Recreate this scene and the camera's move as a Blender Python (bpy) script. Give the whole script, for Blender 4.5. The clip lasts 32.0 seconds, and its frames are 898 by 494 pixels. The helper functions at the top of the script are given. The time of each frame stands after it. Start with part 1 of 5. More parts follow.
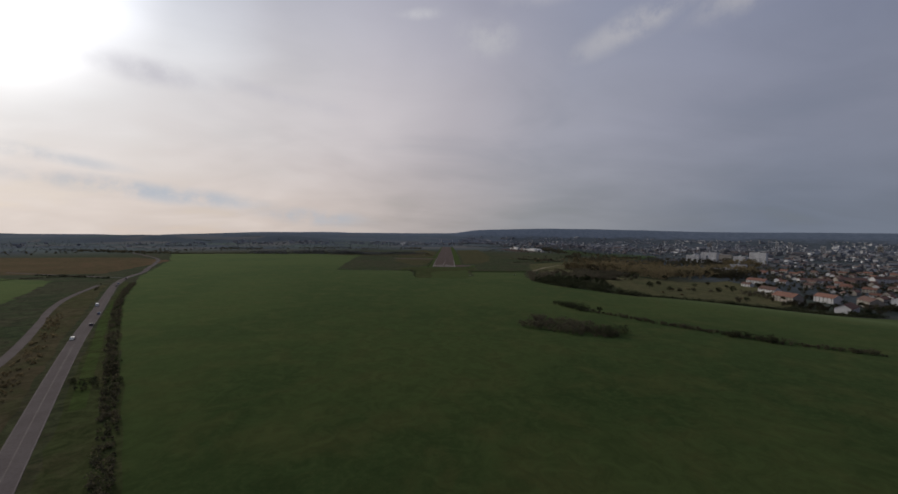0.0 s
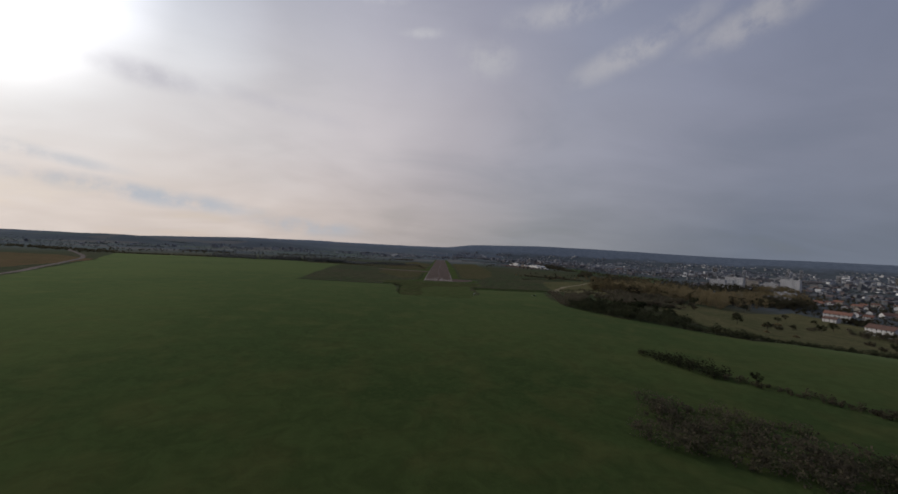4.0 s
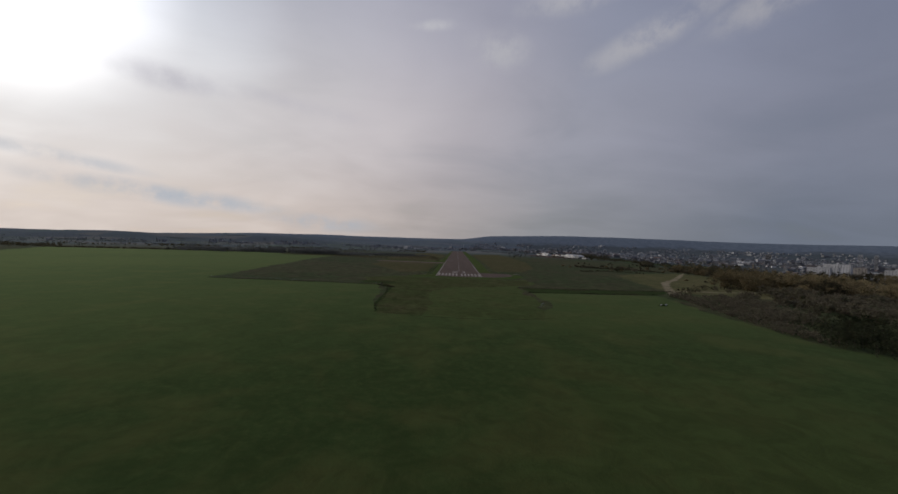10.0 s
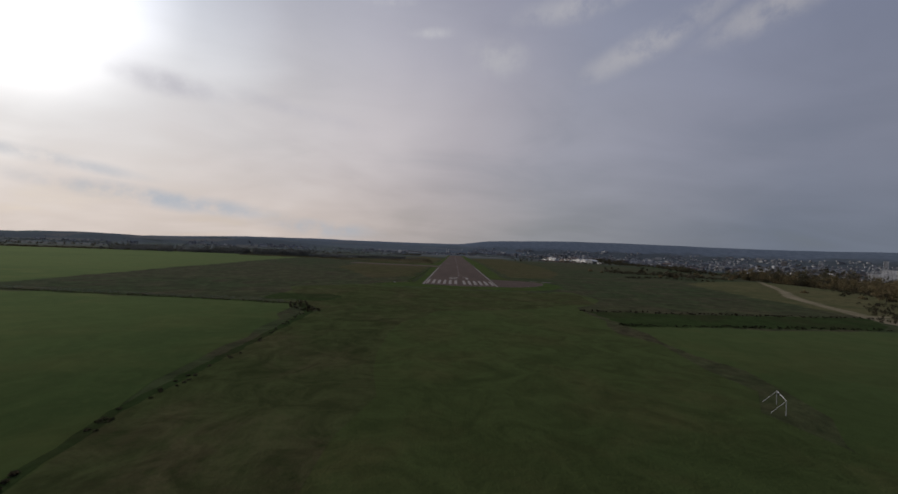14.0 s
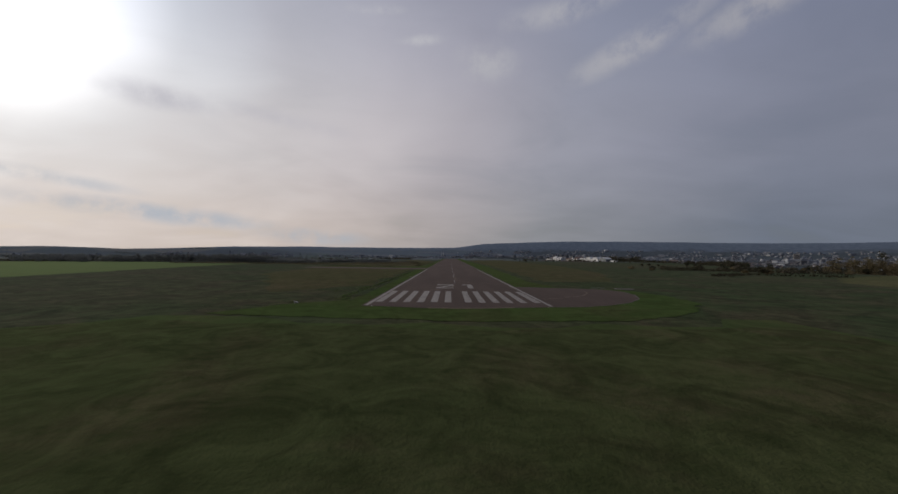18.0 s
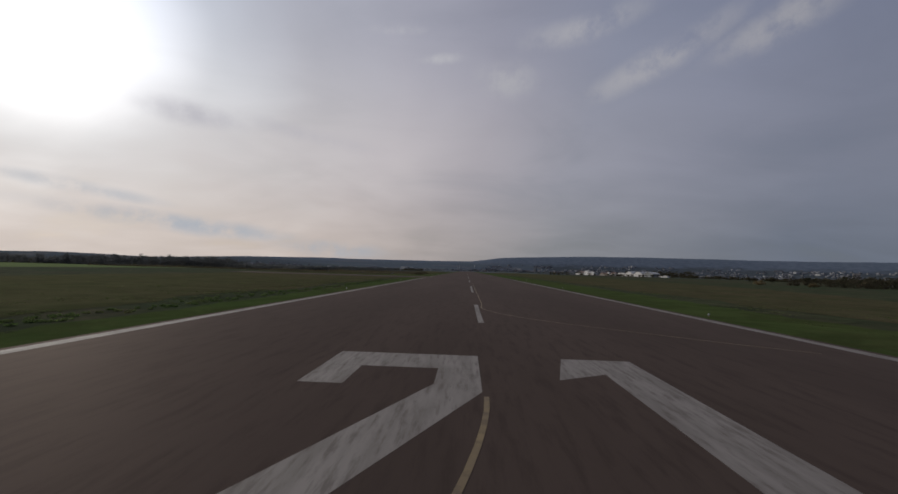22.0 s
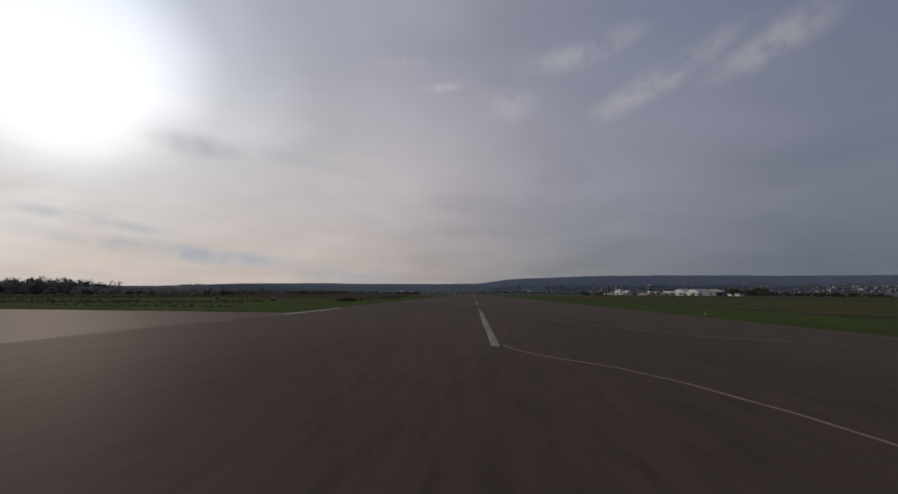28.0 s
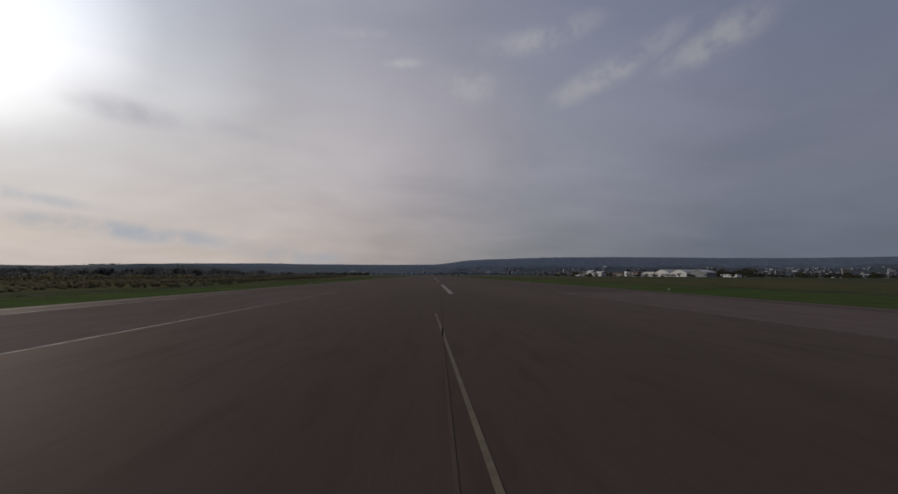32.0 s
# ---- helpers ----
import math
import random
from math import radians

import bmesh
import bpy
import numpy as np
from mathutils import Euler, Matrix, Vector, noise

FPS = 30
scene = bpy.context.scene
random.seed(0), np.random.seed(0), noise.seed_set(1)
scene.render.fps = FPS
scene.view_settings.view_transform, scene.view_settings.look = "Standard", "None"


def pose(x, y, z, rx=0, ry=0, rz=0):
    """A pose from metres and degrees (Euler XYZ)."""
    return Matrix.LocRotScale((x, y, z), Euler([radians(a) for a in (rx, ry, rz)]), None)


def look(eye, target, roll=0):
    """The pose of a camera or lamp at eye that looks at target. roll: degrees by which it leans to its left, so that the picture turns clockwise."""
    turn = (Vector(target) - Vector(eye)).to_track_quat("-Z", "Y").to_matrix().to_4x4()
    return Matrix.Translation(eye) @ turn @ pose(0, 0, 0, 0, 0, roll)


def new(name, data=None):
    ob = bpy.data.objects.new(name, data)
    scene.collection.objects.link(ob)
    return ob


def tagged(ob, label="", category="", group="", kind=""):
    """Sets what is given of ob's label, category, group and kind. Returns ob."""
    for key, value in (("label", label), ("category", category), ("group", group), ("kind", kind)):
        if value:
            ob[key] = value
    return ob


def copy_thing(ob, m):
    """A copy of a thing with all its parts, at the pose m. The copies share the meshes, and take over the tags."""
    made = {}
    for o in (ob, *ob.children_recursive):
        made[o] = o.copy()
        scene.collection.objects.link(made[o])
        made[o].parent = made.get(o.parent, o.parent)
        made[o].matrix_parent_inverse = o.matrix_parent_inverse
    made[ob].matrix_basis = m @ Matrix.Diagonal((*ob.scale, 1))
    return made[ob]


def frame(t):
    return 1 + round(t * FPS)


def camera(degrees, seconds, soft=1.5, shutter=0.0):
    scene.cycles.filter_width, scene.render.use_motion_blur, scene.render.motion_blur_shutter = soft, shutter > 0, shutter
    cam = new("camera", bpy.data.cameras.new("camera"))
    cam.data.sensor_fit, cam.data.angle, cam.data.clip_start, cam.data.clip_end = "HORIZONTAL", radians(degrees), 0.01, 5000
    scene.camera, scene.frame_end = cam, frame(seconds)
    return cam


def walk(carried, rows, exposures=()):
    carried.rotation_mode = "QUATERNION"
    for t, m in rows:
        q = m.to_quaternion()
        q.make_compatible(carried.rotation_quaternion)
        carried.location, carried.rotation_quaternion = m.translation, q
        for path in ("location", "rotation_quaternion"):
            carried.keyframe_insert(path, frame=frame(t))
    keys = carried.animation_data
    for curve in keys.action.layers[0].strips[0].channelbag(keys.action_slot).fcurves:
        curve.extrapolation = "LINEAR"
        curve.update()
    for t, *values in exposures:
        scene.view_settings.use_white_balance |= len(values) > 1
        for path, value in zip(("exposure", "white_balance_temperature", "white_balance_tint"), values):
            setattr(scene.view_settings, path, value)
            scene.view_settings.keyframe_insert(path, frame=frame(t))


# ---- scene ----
# ---- camera: a landing approach along the runway axis, then the roll-out ----
# The runway's near end lies at the origin; y runs along the runway, x to its right.
cam = camera(101.2, 32.0, soft=1.6)

ROWS = [  # seconds, x, y, z, yaw, pitch, lean
    (0, 7.30, -745.00, 61.50, -0.197, -1.629, 0.748),
    (0.5, 6.69, -725.59, 59.62, -0.983, -1.369, 1.807),
    (1, 6.08, -706.20, 57.75, -0.868, -0.913, 0.352),
    (1.5, 5.46, -686.85, 55.89, -0.028, -0.362, -1.230),
    (2, 4.85, -667.50, 54.00, -0.063, -0.061, -2.109),
    (2.5, 4.25, -648.11, 52.08, -1.162, 0.294, 0.579),
    (3, 3.65, -628.70, 50.32, -1.958, 0.783, 2.553),
    (3.5, 3.05, -609.30, 48.85, -0.972, 0.886, 4.256),
    (4.5, 1.85, -570.50, 45.80, -0.900, 0.550, 1.600),
    (5.5, 0.68, -531.60, 42.90, 0.590, 0.331, 0.778),
    (6, 0.08, -512.11, 41.48, 0.470, 0.344, -0.163),
    (6.5, -0.38, -492.89, 40.14, -0.347, 0.461, -0.402),
    (7, -0.76, -473.88, 38.87, -0.932, 0.476, 0.501),
    (7.5, -1.17, -454.95, 37.64, -0.495, 0.552, 1.094),
    (8, -1.62, -436.13, 36.42, 0.507, 0.469, 2.249),
    (8.5, -2.09, -417.47, 35.16, 0.797, 0.172, 2.217),
    (9, -2.56, -398.99, 33.84, 0.476, -0.049, 2.128),
    (9.5, -3.01, -380.67, 32.43, 0.401, -0.158, 1.963),
    (10, -3.43, -362.49, 30.99, 1.217, -0.351, 2.005),
    (10.5, -3.79, -344.43, 29.58, 2.603, -0.637, -0.441),
    (11, -4.07, -326.45, 28.24, 3.655, -0.733, -1.796),
    (11.5, -4.27, -308.54, 26.99, 2.238, -0.701, -2.385),
    (12, -4.35, -290.75, 25.74, 0.416, -0.327, -1.682),
    (12.5, -4.36, -273.13, 24.43, 0.256, -0.294, -1.604),
    (13, -4.36, -255.62, 23.09, 1.377, -0.096, 0.369),
    (13.5, -4.36, -238.19, 21.80, 1.574, 0.120, 1.661),
    (14, -4.36, -221.00, 20.58, 0.871, 0.591, 2.292),
    (14.5, -4.25, -204.20, 19.45, 0.608, 0.670, 1.194),
    (15.5, -3.90, -171.50, 17.30, -0.200, 1.100, 0.150),
    (16.5, -3.35, -138.70, 15.30, -0.402, 0.954, -0.989),
    (17, -3.05, -122.24, 14.37, -0.588, 1.005, 0.966),
    (17.5, -2.70, -105.25, 13.30, -0.679, 1.243, 1.538),
    (18, -2.28, -87.82, 12.16, 0.155, 1.364, 0.471),
    (18.5, -1.82, -70.22, 11.08, 0.720, 1.475, 0.701),
    (19, -1.40, -52.55, 10.01, 1.057, 1.763, 1.253),
    (19.5, -1.10, -34.88, 8.89, 1.111, 1.959, 1.003),
    (20, -0.98, -17.36, 7.87, 1.167, 2.088, 0.364),
    (20.5, -1.18, -0.12, 7.06, 0.559, 2.097, -0.575),
    (21, -1.38, 16.71, 6.24, 0.080, 2.465, 0.479),
    (21.5, -1.35, 33.07, 5.24, 1.158, 3.139, 2.095),
    (22, -1.29, 49.05, 4.40, 2.806, 3.544, 1.496),
    (22.5, -1.22, 64.76, 4.04, 3.778, 3.313, 1.574),
    (23, -1.15, 80.24, 3.82, 3.414, 3.100, 0.866),
    (23.5, -1.11, 95.51, 3.35, 3.482, 3.958, 0.703),
    (24, -1.09, 110.62, 2.82, 4.585, 5.394, 0.035),
    (24.5, -1.16, 125.63, 2.49, 5.700, 5.846, -0.346),
    (25, -1.24, 140.51, 2.32, 5.733, 5.724, 0.294),
    (25.5, -1.25, 155.20, 2.25, 5.000, 6.200, 0.390),
    (26.5, -1.20, 184.00, 2.25, 3.500, 6.600, 0.500),
    (27.5, -1.10, 212.60, 2.35, 2.700, 7.080, 0.200),
    (28, -1.03, 226.94, 2.53, 3.700, 7.158, 0.203),
    (28.5, -0.83, 241.89, 2.35, 4.329, 7.480, 0.580),
    (29, -0.70, 257.22, 2.00, 4.099, 7.691, 0.821),
    (29.5, -0.70, 272.57, 1.74, 3.195, 7.618, 1.471),
    (30, -0.74, 287.94, 1.64, 1.753, 8.019, 0.244),
    (30.5, -0.90, 303.38, 1.72, 0.671, 8.255, -1.015),
    (31, -1.20, 318.87, 1.84, -0.210, 8.295, -0.337),
    (31.5, -1.55, 334.36, 1.88, -1.767, 6.022, 0.331),
    (32, -1.93, 349.84, 1.89, -2.754, 4.291, 0.230),
]


def aim(x, y, z, yaw, pitch, lean):
    a, b = radians(yaw), radians(pitch)
    way = Vector((-math.sin(a) * math.cos(b), math.cos(a) * math.cos(b), math.sin(b)))
    eye = Vector((x, y, z))
    return look(eye, eye + way, lean)


walk(cam, [(r[0], aim(*r[1:])) for r in ROWS],
     [(0, 0.0), (6, -0.06), (14, -0.08), (20, -0.13), (24, -0.22), (28, -0.28), (32, -0.30)])

# ---- light: a low sun behind thin high cloud, ahead and to the left ----
SUN_AZ, SUN_EL = -51.5, 25.0   # degrees from the runway axis (clockwise positive), and above the horizon
SUN_DIR = Vector((math.sin(radians(SUN_AZ)) * math.cos(radians(SUN_EL)),
                  math.cos(radians(SUN_AZ)) * math.cos(radians(SUN_EL)), math.sin(radians(SUN_EL))))
sun_data = bpy.data.lights.new("sun", "SUN")
sun_data.energy, sun_data.angle, sun_data.color = 1.5, radians(4), (1.0, 0.93, 0.82)
sun = new("sun", sun_data)
sun.matrix_world = look(SUN_DIR * 100, (0, 0, 0))


class Nodes:
    """Short hand for building a node tree."""

    def __init__(self, tree):
        self.t = tree
        self.t.nodes.clear()

    def n(self, kind, **props):
        node = self.t.nodes.new(kind)
        for k, v in props.items():
            if k == "operation":
                node.operation = v
            elif k == "blend_type":
                node.blend_type = v
            elif k == "data_type":
                node.data_type = v
            elif k == "feature":
                node.feature = v
        return node

    def put(self, socket, value):
        if isinstance(value, bpy.types.NodeSocket):
            self.t.links.new(value, socket)
        else:
            socket.default_value = value

    def math(self, op, a, b=0.0, clamp=False):
        node = self.n("ShaderNodeMath", operation=op)
        node.use_clamp = clamp
        self.put(node.inputs[0], a)
        self.put(node.inputs[1], b)
        return node.outputs[0]

    def vmath(self, op, a, b=(0, 0, 0)):
        node = self.n("ShaderNodeVectorMath", operation=op)
        self.put(node.inputs[0], a)
        if op == "SCALE":
            self.put(node.inputs[3], b)
        else:
            self.put(node.inputs[1], b)
        return node.outputs["Value"] if op in ("DOT_PRODUCT", "LENGTH") else node.outputs[0]

    def mix(self, fac, a, b, blend="MIX"):
        node = self.n("ShaderNodeMix", data_type="RGBA", blend_type=blend)
        self.put(node.inputs[0], fac)
        self.put(node.inputs[6], a)
        self.put(node.inputs[7], b)
        return node.outputs[2]

    def noise(self, vec, scale, detail=4.0, rough=0.55, distort=0.0):
        node = self.n("ShaderNodeTexNoise")
        self.put(node.inputs["Vector"], vec)
        node.inputs["Scale"].default_value = scale
        node.inputs["Detail"].default_value = detail
        node.inputs["Roughness"].default_value = rough
        node.inputs["Distortion"].default_value = distort
        return node.outputs[0]

    def ramp(self, fac, stops):
        node = self.n("ShaderNodeValToRGB")
        els = node.color_ramp.elements
        while len(els) < len(stops):
            els.new(0.5)
        for el, (pos, col) in zip(els, stops):
            el.position, el.color = pos, (*col, 1.0)
        self.put(node.inputs[0], fac)
        return node.outputs[0]

    def step(self, x, lo, hi, a=0.0, b=1.0):
        node = self.n("ShaderNodeMapRange")
        node.interpolation_type = "SMOOTHSTEP"
        self.put(node.inputs[0], x)
        node.inputs[1].default_value, node.inputs[2].default_value = lo, hi
        node.inputs[3].default_value, node.inputs[4].default_value = a, b
        return node.outputs[0]


def make_world():
    world = bpy.data.worlds.new("sky")
    scene.world = world
    world.use_nodes = True
    N = Nodes(world.node_tree)
    direction = N.n("ShaderNodeTexCoord").outputs["Generated"]
    sky = N.n("ShaderNodeTexSky")
    sky.sky_type, sky.sun_disc = "NISHITA", False
    sky.sun_elevation, sky.sun_rotation = radians(SUN_EL), radians(SUN_AZ)
    clear = N.vmath("SCALE", sky.outputs[0], 0.055)
    # a veil of thin high cloud, brighter towards the sun, bluer overhead, warm and hazy low down
    near_sun = N.math("MULTIPLY_ADD", N.vmath("DOT_PRODUCT", direction, tuple(SUN_DIR)), 0.5)
    near_sun.node.inputs[2].default_value = 0.5
    sep = N.n("ShaderNodeSeparateXYZ")
    N.put(sep.inputs[0], direction)
    dx, dy, dz = sep.outputs
    up = N.math("MAXIMUM", dz, 0.0)
    inv = N.math("DIVIDE", 1.0, N.math("ADD", up, 0.22))
    flat = N.n("ShaderNodeCombineXYZ")
    N.put(flat.inputs[0], N.math("MULTIPLY", dx, inv))
    N.put(flat.inputs[1], N.math("MULTIPLY", dy, inv))
    deck = flat.outputs[0]
    turned = N.n("ShaderNodeMapping")
    N.put(turned.inputs[0], deck)
    turned.inputs["Rotation"].default_value = (0, 0, radians(-34))
    turned.inputs["Scale"].default_value = (0.8, 1.3, 1.0)
    wisps = N.noise(turned.outputs[0], 1.5, 6.0, 0.55, 0.5)
    broad = N.noise(deck, 0.9, 3.0, 0.5, 0.4)
    wander = N.math("MULTIPLY", N.math("SUBTRACT", broad, 0.5), 0.10)
    tone = N.math("ADD", near_sun, wander)
    veil = N.ramp(tone, [
        (0.0, (0.145, 0.155, 0.205)), (0.50, (0.222, 0.240, 0.312)), (0.60, (0.280, 0.292, 0.364)), (0.72, (0.340, 0.345, 0.405)),
        (0.83, (0.450, 0.426, 0.462)), (0.90, (0.582, 0.544, 0.562)), (0.955, (0.636, 0.606, 0.612)), (0.985, (0.70, 0.69, 0.695)), (1.0, (0.82, 0.81, 0.81))])
    glare = N.math("ADD", N.step(near_sun, 0.945, 1.0, 1.0, 1.19), N.step(near_sun, 0.985, 1.002, 0.0, 0.62))
    veil = N.vmath("SCALE", veil, glare)
    veil = N.mix(N.step(up, 0.22, 0.62), veil, N.mix(1.0, veil, (0.72, 0.78, 0.90, 1), "MULTIPLY"))
    haze = N.ramp(tone, [(0.0, (0.13, 0.15, 0.195)), (0.50, (0.165, 0.19, 0.24)), (0.60, (0.206, 0.222, 0.256)), (0.70, (0.274, 0.281, 0.303)),
                         (0.80, (0.392, 0.360, 0.358)), (0.92, (0.600, 0.522, 0.480)), (1.0, (0.84, 0.75, 0.69))])
    low = N.step(N.math("ADD", up, wander), 0.02, 0.27, 1.0, 0.0)
    veil = N.mix(low, veil, haze)
    thick = N.math("ADD", N.math("MULTIPLY", wisps, 0.6), N.math("MULTIPLY", broad, 0.4))
    veil = N.vmath("SCALE", veil, N.step(thick, 0.32, 0.66, 0.95, 1.05))
    # streaks of cirrus and shreds of darker cloud, by bearing and height in degrees
    bearing = N.math("MULTIPLY", N.math("ARCTAN2", dx, dy), 57.2958)
    height = N.math("MULTIPLY", N.math("ARCSINE", dz), 57.2958)
    spot = N.n("ShaderNodeCombineXYZ")
    N.put(spot.inputs[0], bearing)
    N.put(spot.inputs[1], height)
    ripple = N.noise(spot.outputs[0], 0.16, 6.0, 0.62)
    curl = N.math("MULTIPLY", N.math("SUBTRACT", N.noise(spot.outputs[0], 0.09, 5.0, 0.6), 0.5), 1.1)

    def streak(az, el, turn, length, width, low=0.34):
        m = N.n("ShaderNodeMapping")
        m.vector_type = "TEXTURE"
        N.put(m.inputs[0], spot.outputs[0])
        m.inputs["Location"].default_value = (az, el, 0)
        m.inputs["Rotation"].default_value = (0, 0, radians(turn))
        m.inputs["Scale"].default_value = (length, width, 1)
        r = N.math("ADD", N.vmath("LENGTH", m.outputs[0]), curl)
        return N.math("MULTIPLY", N.step(r, 0.1, 1.25, 1.0, 0.0), N.step(ripple, low, 0.60))

    def both(a, b):
        return N.math("MAXIMUM", a, b)

    bright = both(both(streak(26.5, 27.3, 17, 12.5, 2.0), streak(39, 27.8, 15, 7.5, 2.3)), both(streak(5.5, 27.8, -5, 5.2, 2.8), streak(17, 33, 5, 9, 2.0)))
    veil = N.mix(N.math("MULTIPLY", bright, 0.85), veil, N.mix(near_sun, (0.18, 0.18, 0.22, 1), (0.52, 0.52, 0.56, 1)))
    thin = both(streak(-12, 33.5, 4, 4.5, 0.7), streak(-5, 30.5, 5, 4.0, 0.8))
    veil = N.mix(N.math("MULTIPLY", thin, 0.5), veil, (0.60, 0.60, 0.62, 1))
    dark = both(streak(-37.8, 18.5, 0, 6.5, 1.7, 0.20), N.math("MULTIPLY", streak(-25, 18.6, -6, 12, 1.4, 0.28), 0.6))
    veil = N.mix(N.math("MULTIPLY", dark, 0.6), veil, (0.47, 0.46, 0.52, 1))
    blue = both(streak(-38, 4.9, -5, 16, 1.3), both(N.math("MULTIPLY", streak(-48, 8.0, -6, 9, 0.9), 0.7), N.math("MULTIPLY", streak(-20, 2.6, -3, 10, 1.4), 0.8)))
    veil = N.mix(N.math("MULTIPLY", blue, 0.75), veil, (0.41, 0.47, 0.55, 1))
    cover = N.step(thick, 0.25, 0.5, 0.86, 1.0)
    total = N.mix(cover, clear, veil)
    back = N.n("ShaderNodeBackground")
    N.put(back.inputs[0], total)
    back.inputs[1].default_value = 1.0
    out = N.n("ShaderNodeOutputWorld")
    N.put(out.inputs[0], back.outputs[0])


make_world()

# ---- materials ----
def waxy(N, base, share, tint, rough):
    """A faint broad sheen over a matt base, stronger at grazing angles: leaf wax on grass, bitumen on asphalt."""
    gl = N.n("ShaderNodeBsdfGlossy")
    gl.inputs["Color"].default_value = (*tint, 1)
    gl.inputs["Roughness"].default_value = rough
    grazing = N.n("ShaderNodeFresnel")
    grazing.inputs["IOR"].default_value = 1.35
    both = N.n("ShaderNodeMixShader")
    N.put(both.inputs[0], N.math("MULTIPLY_ADD", grazing.outputs[0], share))
    both.inputs[0].links[0].from_node.inputs[2].default_value = 0.004
    N.put(both.inputs[1], base)
    N.put(both.inputs[2], gl.outputs[0])
    return both.outputs[0]


def surface(name, colors, scale=1.0, fine=None, rough=0.85, bump=0.0, bump_scale=None, metal=0.0, vary=0.0, stretch=None, spec=0.3, sheen=0.0):
    """A matt, weathered surface: colours blended by a coarse and a fine noise in world metres.
    colors: three base colours; scale: coarse noise per metre; vary: brightness change from object to object."""
    m = bpy.data.materials.new(name)
    m.use_nodes = True
    N = Nodes(m.node_tree)
    pos = N.n("ShaderNodeNewGeometry").outputs["Position"]
    if stretch:
        mp = N.n("ShaderNodeMapping")
        N.put(mp.inputs[0], pos)
        mp.inputs["Scale"].default_value = stretch
        pos = mp.outputs[0]
    coarse = N.noise(pos, scale, 5.0, 0.6)
    small = N.noise(pos, fine or scale * 9, 4.0, 0.65)
    a, b, c = [(*k, 1.0) for k in colors]
    col = N.mix(N.step(coarse, 0.36, 0.64), a, b)
    col = N.mix(N.math("MULTIPLY", N.step(small, 0.45, 0.72), 0.7), col, c)
    if vary:
        info = N.n("ShaderNodeObjectInfo").outputs["Random"]
        shade = N.step(info, 0.0, 1.0, 1.0 - vary, 1.0 + vary)
        col = N.vmath("SCALE", col, shade)
    bs = N.n("ShaderNodeBsdfPrincipled")
    N.put(bs.inputs["Base Color"], col)
    N.put(bs.inputs["Roughness"], N.step(small, 0.2, 0.8, max(0.02, rough - 0.08), min(1.0, rough + 0.06)))
    bs.inputs["Metallic"].default_value = metal
    bs.inputs["Specular IOR Level"].default_value = spec
    if bump:
        bn = N.n("ShaderNodeBump")
        bn.inputs["Strength"].default_value = 0.6
        bn.inputs["Distance"].default_value = bump
        N.put(bn.inputs["Height"], N.noise(pos, bump_scale or scale * 20, 3.0, 0.6))
        N.put(bs.inputs["Normal"], bn.outputs[0])
    out = N.n("ShaderNodeOutputMaterial")
    N.put(out.inputs[0], waxy(N, bs.outputs[0], sheen, (0.97, 0.87, 0.81), 0.6) if sheen else bs.outputs[0])
    return m


def islands(name, choices, rough=0.85):
    """A colour per separate piece of one joined mesh."""
    m = bpy.data.materials.new(name)
    m.use_nodes = True
    N = Nodes(m.node_tree)
    rnd = N.n("ShaderNodeNewGeometry").outputs["Random Per Island"]
    col = N.ramp(rnd, [(i / len(choices), c) for i, c in enumerate(choices)])
    col.node.color_ramp.interpolation = "CONSTANT"
    bs = N.n("ShaderNodeBsdfPrincipled")
    N.put(bs.inputs["Base Color"], col)
    bs.inputs["Roughness"].default_value = rough
    bs.inputs["Specular IOR Level"].default_value = 0.2
    out = N.n("ShaderNodeOutputMaterial")
    N.put(out.inputs[0], bs.outputs[0])
    return m


def foliage(name, dark, light, fall):
    m = bpy.data.materials.new(name)
    m.use_nodes = True
    N = Nodes(m.node_tree)
    geo = N.n("ShaderNodeNewGeometry")
    clump = N.noise(geo.outputs["Position"], 0.42, 3.0, 0.6)
    blend = N.math("ADD", N.math("MULTIPLY", geo.outputs["Random Per Island"], 0.35), N.step(clump, 0.34, 0.66, 0.0, 0.65))
    col = N.mix(blend, (*dark, 1), (*light, 1))
    patch = N.noise(geo.outputs["Position"], 0.22, 3.0)
    col = N.mix(N.math("MULTIPLY", N.step(patch, 0.48, 0.7), 0.75), col, (*fall, 1))
    col = N.vmath("SCALE", col, N.step(N.n("ShaderNodeObjectInfo").outputs["Random"], 0, 1, 0.75, 1.25))
    bs = N.n("ShaderNodeBsdfPrincipled")
    N.put(bs.inputs["Base Color"], col)
    bs.inputs["Roughness"].default_value = 0.8
    bs.inputs["Specular IOR Level"].default_value = 0.0
    thru = N.n("ShaderNodeBsdfTranslucent")
    N.put(thru.inputs[0], N.vmath("SCALE", col, 1.3))
    both = N.n("ShaderNodeMixShader")
    both.inputs[0].default_value = 0.42
    N.put(both.inputs[1], bs.outputs[0])
    N.put(both.inputs[2], thru.outputs[0])
    out = N.n("ShaderNodeOutputMaterial")
    N.put(out.inputs[0], both.outputs[0])
    return m


def land(name, near_cols, far=False, rough_patch=0.28, glaze=0.03):
    """Open land: three scales of patches; far land carries woods and small fields in painted haze colours."""
    m = bpy.data.materials.new(name)
    m.use_nodes = True
